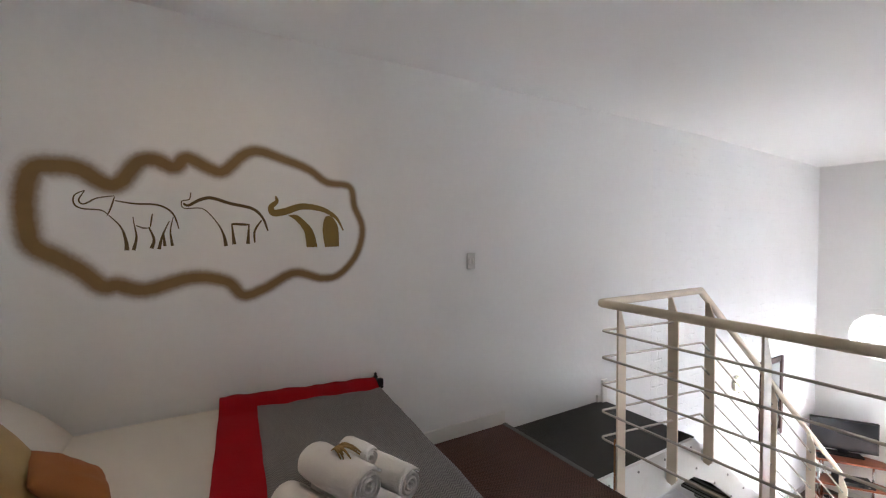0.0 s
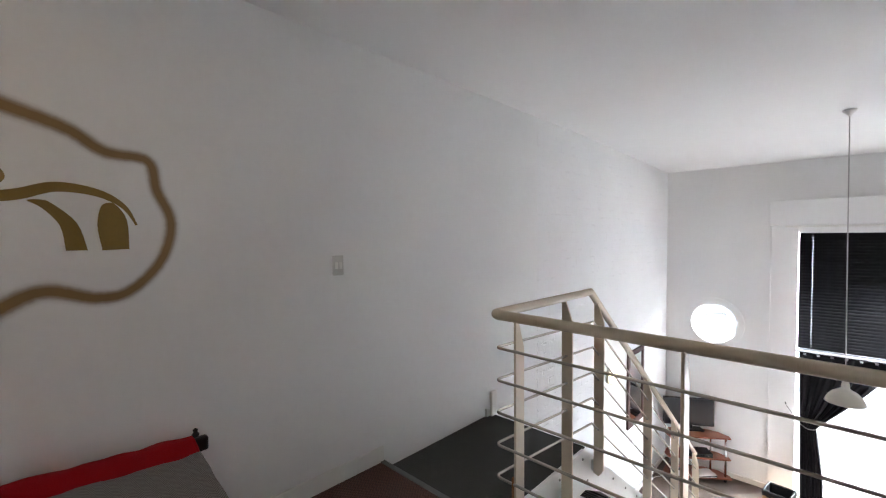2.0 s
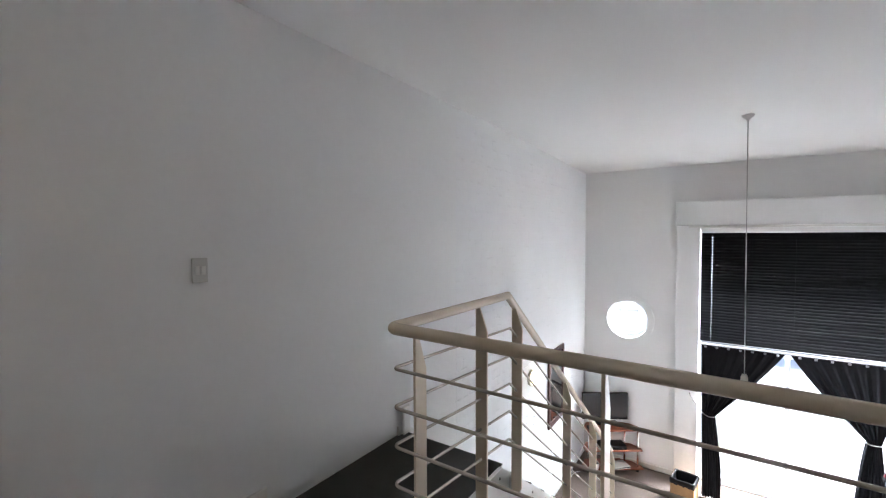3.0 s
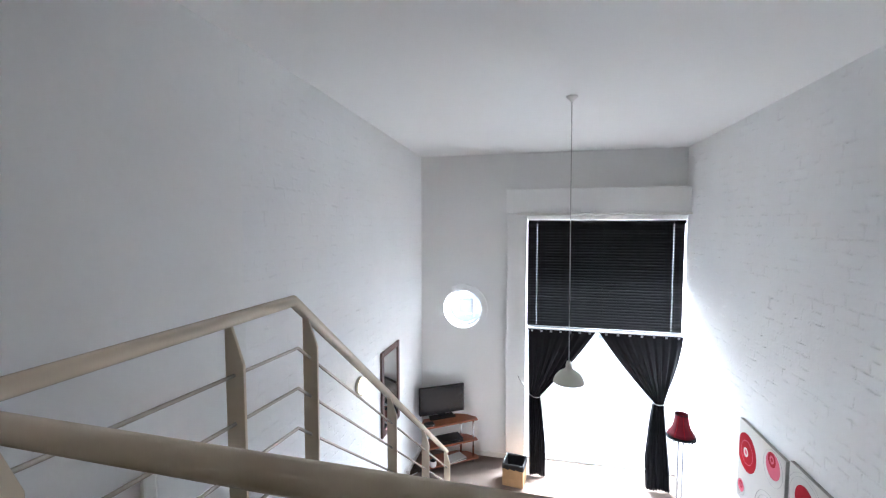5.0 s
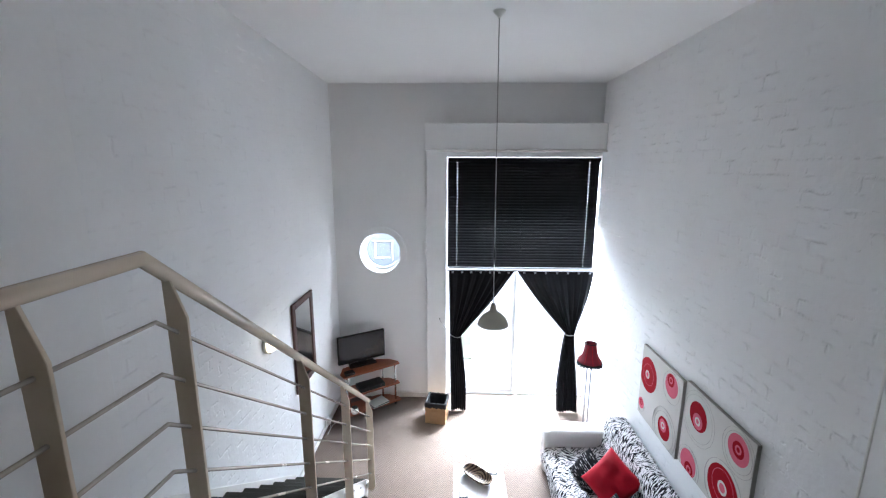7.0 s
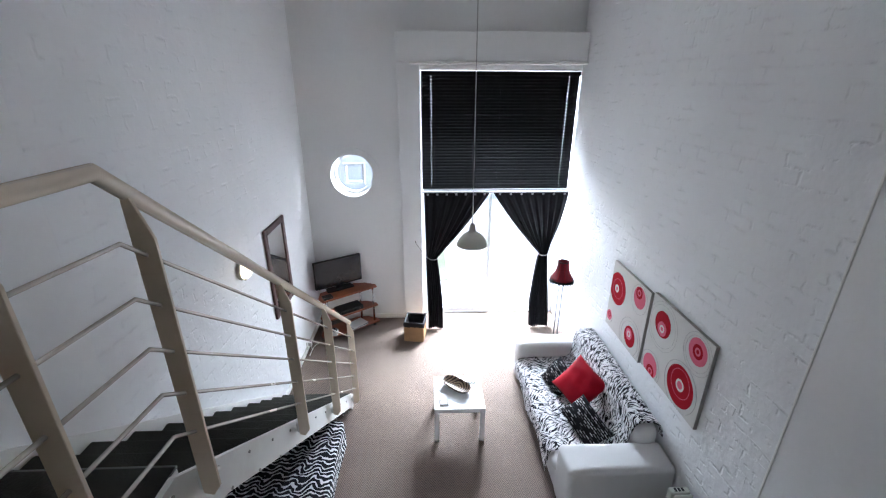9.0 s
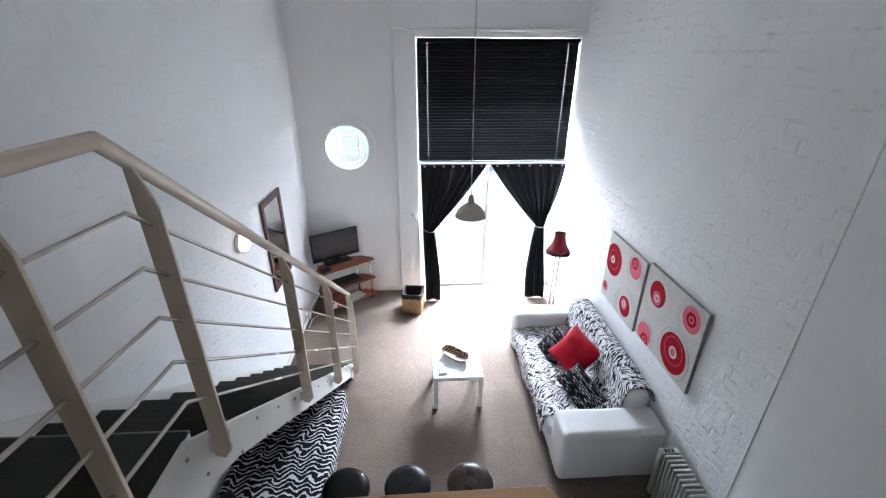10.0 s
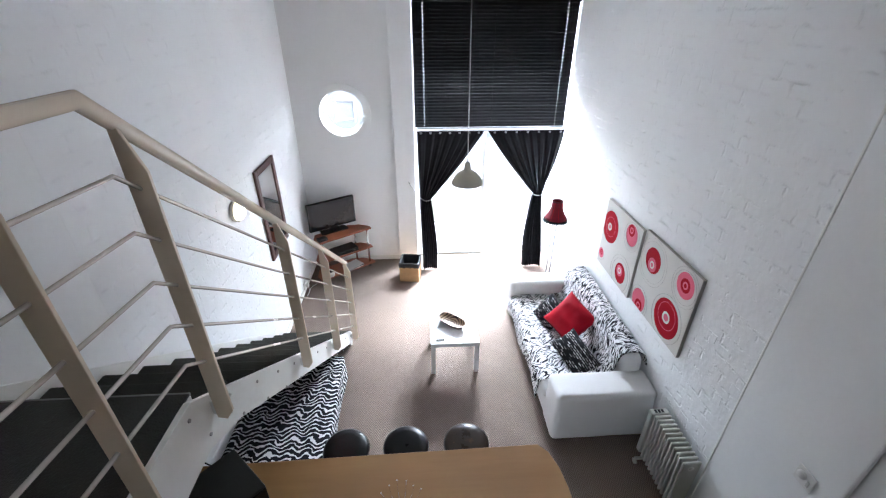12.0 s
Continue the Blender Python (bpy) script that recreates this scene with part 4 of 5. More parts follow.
for rr, z, wob in ((0.158, 0.255, 0.006), (0.160, 0.29, 0.004), (0.157, 0.322, 0.004), (0.146, 0.334, 0.003), (0.133, 0.32, 0.003), (0.126, 0.2, 0.008), (0.115, 0.06, 0.01)):
    ring = []
    for i in range(n):
        a = 2 * math.pi * i / n
        c, s_ = math.cos(a), math.sin(a)
        k = 1 / max(abs(c), abs(s_))
        r = rr * k * (0.985 if abs(abs(c) - abs(s_)) < 0.1 else 1) + random.uniform(-wob, wob)
        ring.append(b.verts.new((r * c, r * s_, z + random.uniform(-wob, wob) * 1.5)))
    rings.append(ring)
for p, q in zip(rings, rings[1:]):
    for i in range(n):
        b.faces.new((p[i], p[(i + 1) % n], q[(i + 1) % n], q[i]))
b.faces.new(rings[-1])
part("liner", b, "black_plastic", wbin, "black plastic bin liner folded over the rim", smooth=True)

# ---- floor lamp ----
fl = thing("floor_lamp", (3.70, 5.02, 0), "floor lamp with a dark red bell shade and twin poles", "floor lamp")
part("base", lathe([(0, 0), (0.13, 0), (0.13, 0.012), (0.04, 0.03), (0, 0.032)], 28), "chrome", fl, smooth=True)
for dx in (-0.028, 0.028):
    part("pole", tube([(dx, 0, 0.02), (dx, 0, 1.2)], 0.011, 8), "lamp_pole", fl, smooth=True)
shd = part("shade", lathe([(0.072, 1.385), (0.076, 1.35), (0.084, 1.29), (0.10, 1.22), (0.135, 1.155), (0.16, 1.12), (0.157, 1.12), (0.131, 1.155), (0.095, 1.22), (0.079, 1.29), (0.069, 1.385)], 40), "red_shade", fl, "dark red cloth bell shade", smooth=True)
part("hem", lathe([(0.1605, 1.125), (0.163, 1.118), (0.163, 1.095), (0.160, 1.09), (0.156, 1.1), (0.1575, 1.122)], 40), "black_fabric", shd, "black braided hem", smooth=True)
part("top_trim", tube([(0.075 * math.cos(a), 0.075 * math.sin(a), 1.385) for a in (2 * math.pi * i / 32 for i in range(32))], 0.006, 6, closed=True), "black_fabric", shd)
b = bmesh.new()
for i in range(56):
    a = 2 * math.pi * i / 56
    tube([(0.164 * math.cos(a), 0.164 * math.sin(a), 1.10), (0.165 * math.cos(a), 0.165 * math.sin(a), 1.078 + 0.01 * math.sin(i * 2.1))], 0.006, 5, bm=b)
part("fringe", b, "black_fabric", shd, "black bead fringe")
for i in range(8):
    a = 2 * math.pi * i / 8
    part("rib", tube([(r * math.cos(a), r * math.sin(a), z) for r, z in ((0.074, 1.385), (0.078, 1.35), (0.086, 1.29), (0.102, 1.22), (0.137, 1.155), (0.161, 1.122))], 0.0025, 5), "red_cloth", shd)

# ---- coffee table ----
ct = thing("coffee_table", (2.125, 3.513, 0), "square white lacquered coffee table with square legs", "coffee table")
part("tabletop", box((-0.275, -0.275, 0.40), (0.275, 0.275, 0.45), 0.003), "white_lacquer", ct)
for sx in (-1, 1):
    for sy in (-1, 1):
        x, y = sx * 0.249, sy * 0.249
        part("leg", box((x - 0.025, y - 0.025, 0), (x + 0.025, y + 0.025, 0.40), 0.003), "white_lacquer", ct)
bowl = thing("bowl", (2.11, 3.585, 0.452), "oval banded wooden bowl on the coffee table", "bowl", rz=-43)
b = bmesh.new()
n = 40
prof = ((0.45, 0.0), (0.7, 0.008), (0.92, 0.03), (1.0, 0.058), (0.97, 0.06), (0.88, 0.036), (0.66, 0.016), (0.4, 0.009))
rings = [[b.verts.new((0.185 * k * abs(math.cos(a)) ** 0.75 * (1 if math.cos(a) > 0 else -1), 0.095 * k * abs(math.sin(a)) ** 0.8 * (1 if math.sin(a) > 0 else -1), z)) for a in (2 * math.pi * i / n + 0.01 for i in range(n))] for k, z in prof]
for p, q in zip(rings, rings[1:]):
    for i in range(n):
        b.faces.new((p[i], p[(i + 1) % n], q[(i + 1) % n], q[i]))
b.faces.new(rings[0][::-1])
b.faces.new(rings[-1])
bmesh.ops.recalc_face_normals(b, faces=b.faces)
part("bowl_body", b, "banded", bowl, smooth=True)
for at, r in (((1.955, 3.335, 0.4515), 4), ((2.29, 3.69, 0.4515), -8)):
    cst = thing("coaster", at, "small grey printed coaster on the coffee table", "coaster", group="coasters", rz=r)
    part("tile", box((-0.048, -0.048, 0), (0.048, 0.048, 0.007), 0.002), "canvas_side", cst)
    part("print", box((-0.03, -0.02, 0.007), (0.03, 0.028, 0.0078)), "white_plastic", cst)
    part("band", box((-0.046, -0.044, 0.007), (0.046, -0.026, 0.0078)), "black_plastic", cst)

# ---- sofa ----
sofa = thing("sofa", (3.46, 3.41, 0), "white slipcovered sofa with rounded arms along the wall", "sofa")


def soft_box(lo, hi, bevel, wob, seed, cuts=10):
    """A padded block: rounded, slightly uneven."""
    b = box(lo, hi, bevel, 4)
    bmesh.ops.subdivide_edges(b, edges=[e for e in b.edges if e.calc_length() > 0.16], cuts=cuts, use_grid_fill=True)
    for v in b.verts:
        q = v.co * 4 + Vector((seed, 0, 0))
        v.co += Vector((noise.noise(q), noise.noise(q + Vector((9, 0, 0))), noise.noise(q + Vector((0, 9, 0))))) * wob
    return b


part("base", soft_box((3.0, 2.33, 0.0), (3.9, 4.42, 0.27), 0.03, 0.006, 1), "white_cloth", sofa, world=True, smooth=True)
part("seat", soft_box((2.96, 2.60, 0.24), (3.72, 4.20, 0.375), 0.05, 0.01, 2), "white_cloth", sofa, world=True, smooth=True)
part("backrest", soft_box((3.67, 2.58, 0.25), (3.915, 4.32, 0.765), 0.09, 0.012, 3), "white_cloth", sofa, world=True, smooth=True)
part("arm", soft_box((2.985, 2.285, 0.01), (3.94, 2.62, 0.60), 0.05, 0.008, 4), "white_cloth", sofa, world=True, smooth=True)
part("arm", soft_box((2.95, 4.18, 0.01), (3.80, 4.46, 0.60), 0.065, 0.008, 5), "white_cloth", sofa, world=True, smooth=True)

throw = thing("sofa_throw", (3.4, 3.45, 0.375), "zebra-striped throw spread over seat and backrest of the sofa", "throw")
prof = smooth_path([(2.925, 0, 0.20), (2.935, 0, 0.30), (2.955, 0, 0.375), (3.03, 0, 0.408), (3.25, 0, 0.402), (3.5, 0, 0.405), (3.60, 0, 0.44), (3.645, 0, 0.58), (3.66, 0, 0.71), (3.70, 0, 0.79), (3.78, 0, 0.813), (3.86, 0, 0.807), (3.915, 0, 0.775), (3.928, 0, 0.68)], 5)
b = bmesh.new()
nv = 70
rows = []
for j in range(nv + 1):
    s = j / nv
    row = []
    for i, p in enumerate(prof):
        u = i / (len(prof) - 1)
        y0 = 2.69 - 0.15 * u * u + 0.03 * math.sin(9 * u)
        y1 = 4.17 + 0.06 * u + 0.015 * math.sin(11 * u)
        y = y0 + (y1 - y0) * s
        q = Vector((p.x * 3.2, y * 2.6, p.z * 3))
        lift = 0.014 * noise.noise(q * 1.6) + 0.010 * abs(noise.noise(q * 3.7 + Vector((5, 1, 0))))
        hang = 0.05 * math.sin(7 * y + 2) * max(0, 1 - u * 6)
        row.append(b.verts.new((p.x - lift * (1 if 0.35 < u < 0.75 or u < 0.12 else 0.2), y, p.z + max(lift, -0.006) * (0.4 if 0.4 < u < 0.7 else 1.0) - hang)))
    rows.append(row)
for p, q in zip(rows, rows[1:]):
    for i in range(len(p) - 1):
        b.faces.new((p[i], p[i + 1], q[i + 1], q[i]))
bmesh.ops.recalc_face_normals(b, faces=b.faces)
o = part("cloth", b, "zebra", throw, world=True, smooth=True)
o.modifiers.new("thick", "SOLIDIFY").thickness = 0.006


def pillow_mesh(w, h, t, seed=0, n=22):
    """A stuffed cushion, lying flat, with pinched corners."""
    b = bmesh.new()
    grids = []
    for side in (1, -1):
        g = []
        for j in range(n + 1):
            row = []
            for i in range(n + 1):
                u, v = 2 * i / n - 1, 2 * j / n - 1
                pin = 1 - 0.07 * (1 - (u * v) ** 2) * max(abs(u), abs(v)) ** 4
                z = side * t / 2 * ((1 - abs(u) ** 2.6) * (1 - abs(v) ** 2.6)) ** 0.55
                q = Vector((u * 1.7 + seed, v * 1.7, side))
                z *= 1 + 0.16 * noise.noise(q * 1.5)
                row.append(b.verts.new((u * w / 2 * pin, v * h / 2 * pin, z)))
            g.append(row)
        grids.append(g)
    for g, side in zip(grids, (1, -1)):
        for j in range(n):
            for i in range(n):
                f = (g[j][i], g[j][i + 1], g[j + 1][i + 1], g[j + 1][i])
                b.faces.new(f if side > 0 else f[::-1])
    bmesh.ops.remove_doubles(b, verts=b.verts, dist=0.0004)
    return b


def cushion(name, m, size, mtl, label, seed, group=""):
    o = part(name, pillow_mesh(*size, seed), mtl, smooth=True)
    o.matrix_world = m
    return tagged(o, label, "cushion", group)


def facing(at, normal, spin):
    """A pose at a place, its local z along normal and local y uphill, then turned by spin degrees about the normal."""
    z = Vector(normal).normalized()
    y = (Vector((0, 0, 1)) - z * z.z).normalized()
    x = y.cross(z)
    return Matrix.Translation(at) @ Matrix((x, y, z)).transposed().to_4x4() @ pose(0, 0, 0, 0, 0, spin)


cushion("cushion", facing((3.46, 3.41, 0.605), (-0.60, -0.48, 0.64), 70), (0.46, 0.46, 0.17), "red_silk", "bright red satin cushion propped on the sofa", 1, "cushions on the sofa")
cushion("cushion", facing((3.30, 3.63, 0.52), (-0.72, -0.30, 0.62), -12), (0.38, 0.34, 0.13), "dashes", "black cushion with white dashes behind the red one", 5, "cushions on the sofa")
cushion("cushion", facing((3.38, 2.96, 0.50), (-0.42, -0.36, 0.84), -25), (0.50, 0.31, 0.15), "dashes", "black oblong cushion with rows of white dashes", 9, "cushions on the sofa")

# ---- canvases ----
def canvas(y0, y1, z0, z1, discs, label):
    y0, y1 = y0 - 0.02, y1 - 0.02
    discs = [(y - 0.02, z, r, mtl, ring) for y, z, r, mtl, ring in discs]
    c = thing("canvas_picture", (W, (y0 + y1) / 2, z0), label, "picture", group="canvases over the sofa")
    part("stretcher", box((W - 0.034, y0, z0), (W - 0.004, y1, z1), 0.003), "canvas_side", c, "grey canvas edges", world=True)
    part("painted_face", box((W - 0.037, y0 + 0.002, z0 + 0.002), (W - 0.0345, y1 - 0.002, z1 - 0.002)), "canvas", c, "cream painted canvas", world=True)
    x = W - 0.0372
    for k, (y, z, r, mtl, ring) in enumerate(discs):
        d = 0.0001 * (k + 1)

        def clip(pts):
            return [(min(max(a, y0 + 0.004), y1 - 0.004), min(max(e, z0 + 0.004), z1 - 0.004)) for a, e in pts]
        if ring:
            b = holed_plate(clip(circle(y, z, r)), clip(circle(y, z, r - ring)), 0, x - d, x)
            part("painted_ring", b, mtl, c, world=True)
        else:
            part("painted_disc", prism(clip(circle(y, z, r)), 0, x - d, x), mtl, c, world=True)


def dot(y, z, r, a, b, c, dy, dz, rings=()):
    """A disc in colour a, an off-centre disc in b, a small one in c; thin outlines round it."""
    out = [(y, z, r * 1.09, "canvas", 0), (y, z, r, a, 0), (y + dy, z + dz, r * 0.55, b, 0), (y + dy, z + dz, r * 0.30, c, 0), (y + dy, z + dz, r * 0.16, b, 0)]
    return out + [(y, z - 0.02, r * k, "art_line", 0.002) for k in rings]


canvas(3.185, 3.995, 1.055, 1.85, dot(3.83, 1.57, 0.185, "art_red", "art_pink", "canvas", 0.02, 0.0)[:2] + [(3.83, 1.57, 0.115, "art_pink", 0.005), (3.85, 1.565, 0.045, "canvas", 0), (3.85, 1.565, 0.024, "art_pink", 0)]
       + dot(3.37, 1.70, 0.115, "art_pink", "art_red", "art_pink", 0.02, 0.045, (1.35,)) + dot(3.92, 1.19, 0.062, "art_pink", "art_red", "art_pink", 0, 0.01, (1.2,))
       + dot(3.42, 1.215, 0.115, "art_red", "art_pink", "canvas", 0.02, 0.02, (1.6, 1.95)), "cream canvas painted with red and pink circles")
canvas(2.255, 3.13, 1.10, 1.89, dot(2.92, 1.67, 0.125, "art_red", "art_pink", "canvas", 0.0, -0.045, (1.6, 1.85)) + dot(2.42, 1.73, 0.115, "art_pink", "art_red", "art_pink", 0, 0, (1.3, 1.55))
       + dot(2.975, 1.185, 0.12, "art_pink", "art_red", "art_pink", -0.02, -0.05, (1.15, 1.4))
       + [(2.52, 1.315, 0.20, "canvas", 0), (2.52, 1.315, 0.185, "art_red", 0), (2.52, 1.34, 0.13, "art_pink", 0.005), (2.52, 1.325, 0.055, "canvas", 0), (2.52, 1.325, 0.035, "art_pink", 0), (2.52, 1.31, 0.225, "art_line", 0.002)],
       "cream canvas with a large red target and circles")

# ---- oil radiator ----
rad = thing("oil_radiator", (3.818, 1.825, 0), "grey-green oil-filled radiator with eleven fins on castors", "radiator")
for i in range(11):
    y = -0.235 + i * 0.043
    part("fin", box((-0.075, y - 0.012, 0.09), (0.075, y + 0.012, 0.64), 0.011, 3), "radiator", rad)
for z in (0.15, 0.58):
    part("header_pipe", tube([(0, -0.25, z), (0, 0.22, z)], 0.022, 12), "radiator", rad, smooth=True)
cb = part("control_box", box((-0.08, 0.225, 0.10), (0.08, 0.285, 0.63), 0.012, 3), "radiator", rad, "pale control panel with vents")
for i in range(3):
    part("vent", box((-0.045 + 0.03 * i, 0.238, 0.629), (-0.025 + 0.03 * i, 0.272, 0.632), 0.001), "black_plastic", cb)
for y in (-0.19, 0.20):
    part("axle", box((-0.12, y - 0.012, 0.05), (0.12, y + 0.012, 0.075), 0.004), "radiator", rad)
    for x in (-0.115, 0.115):
        b = lathe([(0, -0.01), (0.026, -0.01), (0.026, 0.01), (0, 0.01)], 16)
        bmesh.ops.rotate(b, verts=b.verts, matrix=Matrix.Rotation(radians(90), 3, "Y"))
        bmesh.ops.translate(b, verts=b.verts, vec=(x, y, 0.027))
        part("castor", b, "radiator", rad)

# ---- daybed under the stairs ----
bed2 = thing("daybed", (0.48, 2.7, 0), "low daybed under the stairs with a zebra-striped cover", "daybed")
part("base", box((0.06, 1.72, 0.0), (0.86, 3.14, 0.18), 0.01), "black_fabric", bed2, world=True)
b = soft_box((0.03, 1.68, 0.06), (0.905, 3.19, 0.41), 0.05, 0.012, 7)
part("cover", b, "zebra_bed", bed2, "zebra-striped cover", world=True, smooth=True)

# ---- bar counter, stools, microwave ----
bar = thing("bar_counter", (1.5, 1.0, 0), "bar counter with a honey wood top and white front", "bar counter")
part("worktop", prism([(0.04, 0.72), (2.66, 0.72), (2.66, 1.22), (2.64, 1.36), (2.60, 1.47), (2.54, 1.53), (0.04, 1.495)], 2, 1.015, 1.05, bevel=0.004), "counter", bar, "honey-coloured wooden top with a cut corner", world=True)
part("front_panel", box((0.05, 1.12, 0), (2.45, 1.16, 1.013), 0.003), "plaster", bar, world=True)
part("end_panel", box((2.41, 0.75, 0), (2.45, 1.118, 1.013), 0.003), "plaster", bar, world=True)

stool = thing("bar_stool", (1.15, 1.80, 0), "bar stool with a round black vinyl seat", "bar stool", group="stools at the bar")


def stool_parts(s, mtl):
    part("seat", lathe([(0, 0.765), (0.10, 0.764), (0.15, 0.757), (0.172, 0.74), (0.177, 0.715), (0.172, 0.69), (0.155, 0.68), (0, 0.68)], 36), mtl, s, smooth=True)
    part("seat_band", lathe([(0.178, 0.70), (0.180, 0.705), (0.180, 0.715), (0.178, 0.72)], 36), "chrome", s, smooth=True)
    part("column", tube([(0, 0, 0.02), (0, 0, 0.69)], 0.025, 16), "chrome", s, smooth=True)
    part("foot_ring", tube([(0.14 * math.cos(a), 0.14 * math.sin(a), 0.26) for a in (2 * math.pi * i / 28 for i in range(28))], 0.009, 8, closed=True), "chrome", s, smooth=True)
    part("spoke", box((-0.14, -0.008, 0.252), (0.14, 0.008, 0.268), 0.003), "chrome", s)
    part("base", lathe([(0, 0), (0.19, 0), (0.19, 0.01), (0.06, 0.03), (0.03, 0.05), (0, 0.05)], 36), "chrome", s, smooth=True)


stool_parts(stool, "black_vinyl")
copy_thing(stool, pose(1.612, 1.80, 0, 0, 0, 25))
s3 = thing("bar_stool", (2.082, 1.80, 0), "bar stool with a black vinyl seat, a brown reflection painted in", "bar stool", group="stools at the bar")
stool_parts(s3, "glint_vinyl")

mw = thing("microwave_oven", (0.567, 1.098, 1.051), "black microwave oven standing askew on the bar", "microwave", rz=47.3)
# local +x is the way to the wall side, the door looks along -y
part("case", box((-0.24, -0.18, 0.012), (0.24, 0.18, 0.30), 0.008), "mw_case", mw)
dr = part("door", box((-0.235, -0.195, 0.02), (0.12, -0.181, 0.292), 0.004), "screen", mw, "dark glass door")
part("handle", box((0.09, -0.215, 0.05), (0.105, -0.195, 0.26), 0.004), "black_plastic", dr)
part("control_panel", box((0.125, -0.192, 0.02), (0.235, -0.181, 0.292), 0.003), "black_plastic", mw)
for x in (-0.2, 0.2):
    for y in (-0.14, 0.14):
        part("foot", box((x - 0.015, y - 0.015, 0), (x + 0.015, y + 0.015, 0.013)), "black_plastic", mw)

part("power_cord", tube(smooth_path([(0.12, 0.18, 0.10), (0.13, 0.215, 0.16), (0.10, 0.225, 0.26), (0.06, 0.25, 0.31), (0.02, 0.30, 0.24), (0.0, 0.32, 0.06), (0.02, 0.33, 0.006)], 6), 0.0045, 6), "black_plastic", mw, "black power cord")
wire = thing("wire_basket", (1.61, 1.13, 1.051), "wire fruit basket with white tipped spokes on the bar", "wire basket")
part("ring", tube([(0.06 * math.cos(a), 0.06 * math.sin(a), 0.006) for a in (2 * math.pi * i / 24 for i in range(24))], 0.003, 6, closed=True), "chrome", wire)
for i in range(14):
    a = 2 * math.pi * i / 14
    r = [(0.06, 0.006), (0.10, 0.03), (0.115, 0.07), (0.125 + 0.01 * math.sin(i * 2.3), 0.11 + 0.012 * math.sin(i * 1.7))]
    sp = part("spoke", tube([(k * math.cos(a), k * math.sin(a), z) for k, z in r], 0.0018, 5), "chrome", wire)
    k, z = r[-1]
    part("tip", lathe([(0, -0.005), (0.005, 0), (0, 0.005)], 8, (k * math.cos(a), k * math.sin(a), z)), "white_plastic", sp)

# ---- gallery: bed, towels, cushions ----
BT = 2.975
def dip(y):
    """How far the bed sinks towards its foot."""
    return 0.05 * min(1.0, max(0.0, (y + 2.3) / 0.9))


bed = thing("bed", (0.93, -2.2, MEZZ), "double bed with white sheet along the gallery wall", "bed")
part("base", box((0.06, -3.08, MEZZ + 0.002), (1.83, -1.36, MEZZ + 0.22), 0.01), "dark_wood", bed, world=True)
mat_bm = soft_box((0.03, -3.10, MEZZ + 0.22), (1.86, -1.42, BT - 0.006), 0.05, 0.004, 11)
for v in mat_bm.verts:
    if v.co.z > MEZZ + 0.35:
        v.co.z -= dip(v.co.y)
part("mattress", mat_bm, "sheet", bed, "white sheet tucked over the mattress", world=True, smooth=True)
fin = part("corner_finial", tube([(0.05, -1.33, MEZZ + 0.002), (0.05, -1.33, 2.96)], 0.012, 10), "black_plastic", bed, "black iron corner post with a small knob", world=True)
part("knob", lathe([(0, 0.0), (0.012, 0.004), (0.016, 0.016), (0.008, 0.028), (0.011, 0.038), (0, 0.046)], 14, (0.05, -1.33, 2.958)), "black_plastic", fin, world=True, smooth=True)
part("collar", box((0.045, -1.345, 2.90), (0.085, -1.285, 2.965), 0.012), "black_plastic", fin, world=True)


def spread(name, x0, x1, y0, y1, z, mtl, label, cat, drop_x=0.0, drop_y=0.0, lift=0.004, seed=0, wall_roll=0.0):
    """A cloth laid over the bed, hanging down by drop_x beyond x1 and by drop_y beyond y1."""
    o = thing(name, ((x0 + x1) / 2, (y0 + y1) / 2, z), label, cat)
    us = [x0 + (x1 - x0) * i / 40 for i in range(41)] + [x1 + 0.012 + 0.002 * k for k in range(1, 9)] * (1 if drop_x else 0)
    vs = [y0 + (y1 - y0) * i / 40 for i in range(41)] + [y1 + 0.012 + 0.002 * k for k in range(1, 9)] * (1 if drop_y else 0)
    b = bmesh.new()
    rows = []
    for j, y in enumerate(vs):
        row = []
        for i, x in enumerate(us):
            dz = 0
            if i > 40:
                dz = -drop_x * (i - 40) / 8
            if j > 40:
                dz = min(dz, -drop_y * (j - 40) / 8)
            q = Vector((x * 5 + seed, y * 5, 0))
            slant = 0.085 * (x - 0.05)
            h = lift + 0.004 * noise.noise(q) + 0.003 * noise.noise(q * 2.7)
            if wall_roll:
                h += wall_roll * math.sin(math.pi * min(1.0, max(0.0, (x - x0 + 0.03) / 0.19))) ** 0.6 * (0.85 + 0.3 * noise.noise(q * 2.2))
            row.append(b.verts.new((x + 0.006 * noise.noise(q * 0.8 + Vector((3, 3, 0))), y - slant + 0.008 * noise.noise(q * 0.9), z + h + dz - dip(y))))
        rows.append(row)
    for p, q in zip(rows, rows[1:]):
        for i in range(len(p) - 1):
            b.faces.new((p[i], p[i + 1], q[i + 1], q[i]))
    bmesh.ops.recalc_face_normals(b, faces=b.faces)
    c = part("cloth", b, mtl, o, world=True, smooth=True)
    m = c.modifiers.new("thick", "SOLIDIFY")
    m.thickness, m.offset = 0.005, -1
    return o


spread("red_blanket", 0.012, 1.87, -2.21, -1.345, BT + 0.004, "red_cloth", "red wool blanket across the foot of the bed", "blanket", drop_x=0.3, drop_y=0.33, seed=2, wall_roll=0.055)
spread("wool_throw", 0.17, 1.875, -2.03, -1.335, BT + 0.014, "herring", "grey herringbone wool throw over the red blanket", "throw", drop_x=0.28, drop_y=0.36, lift=0.006, seed=6)


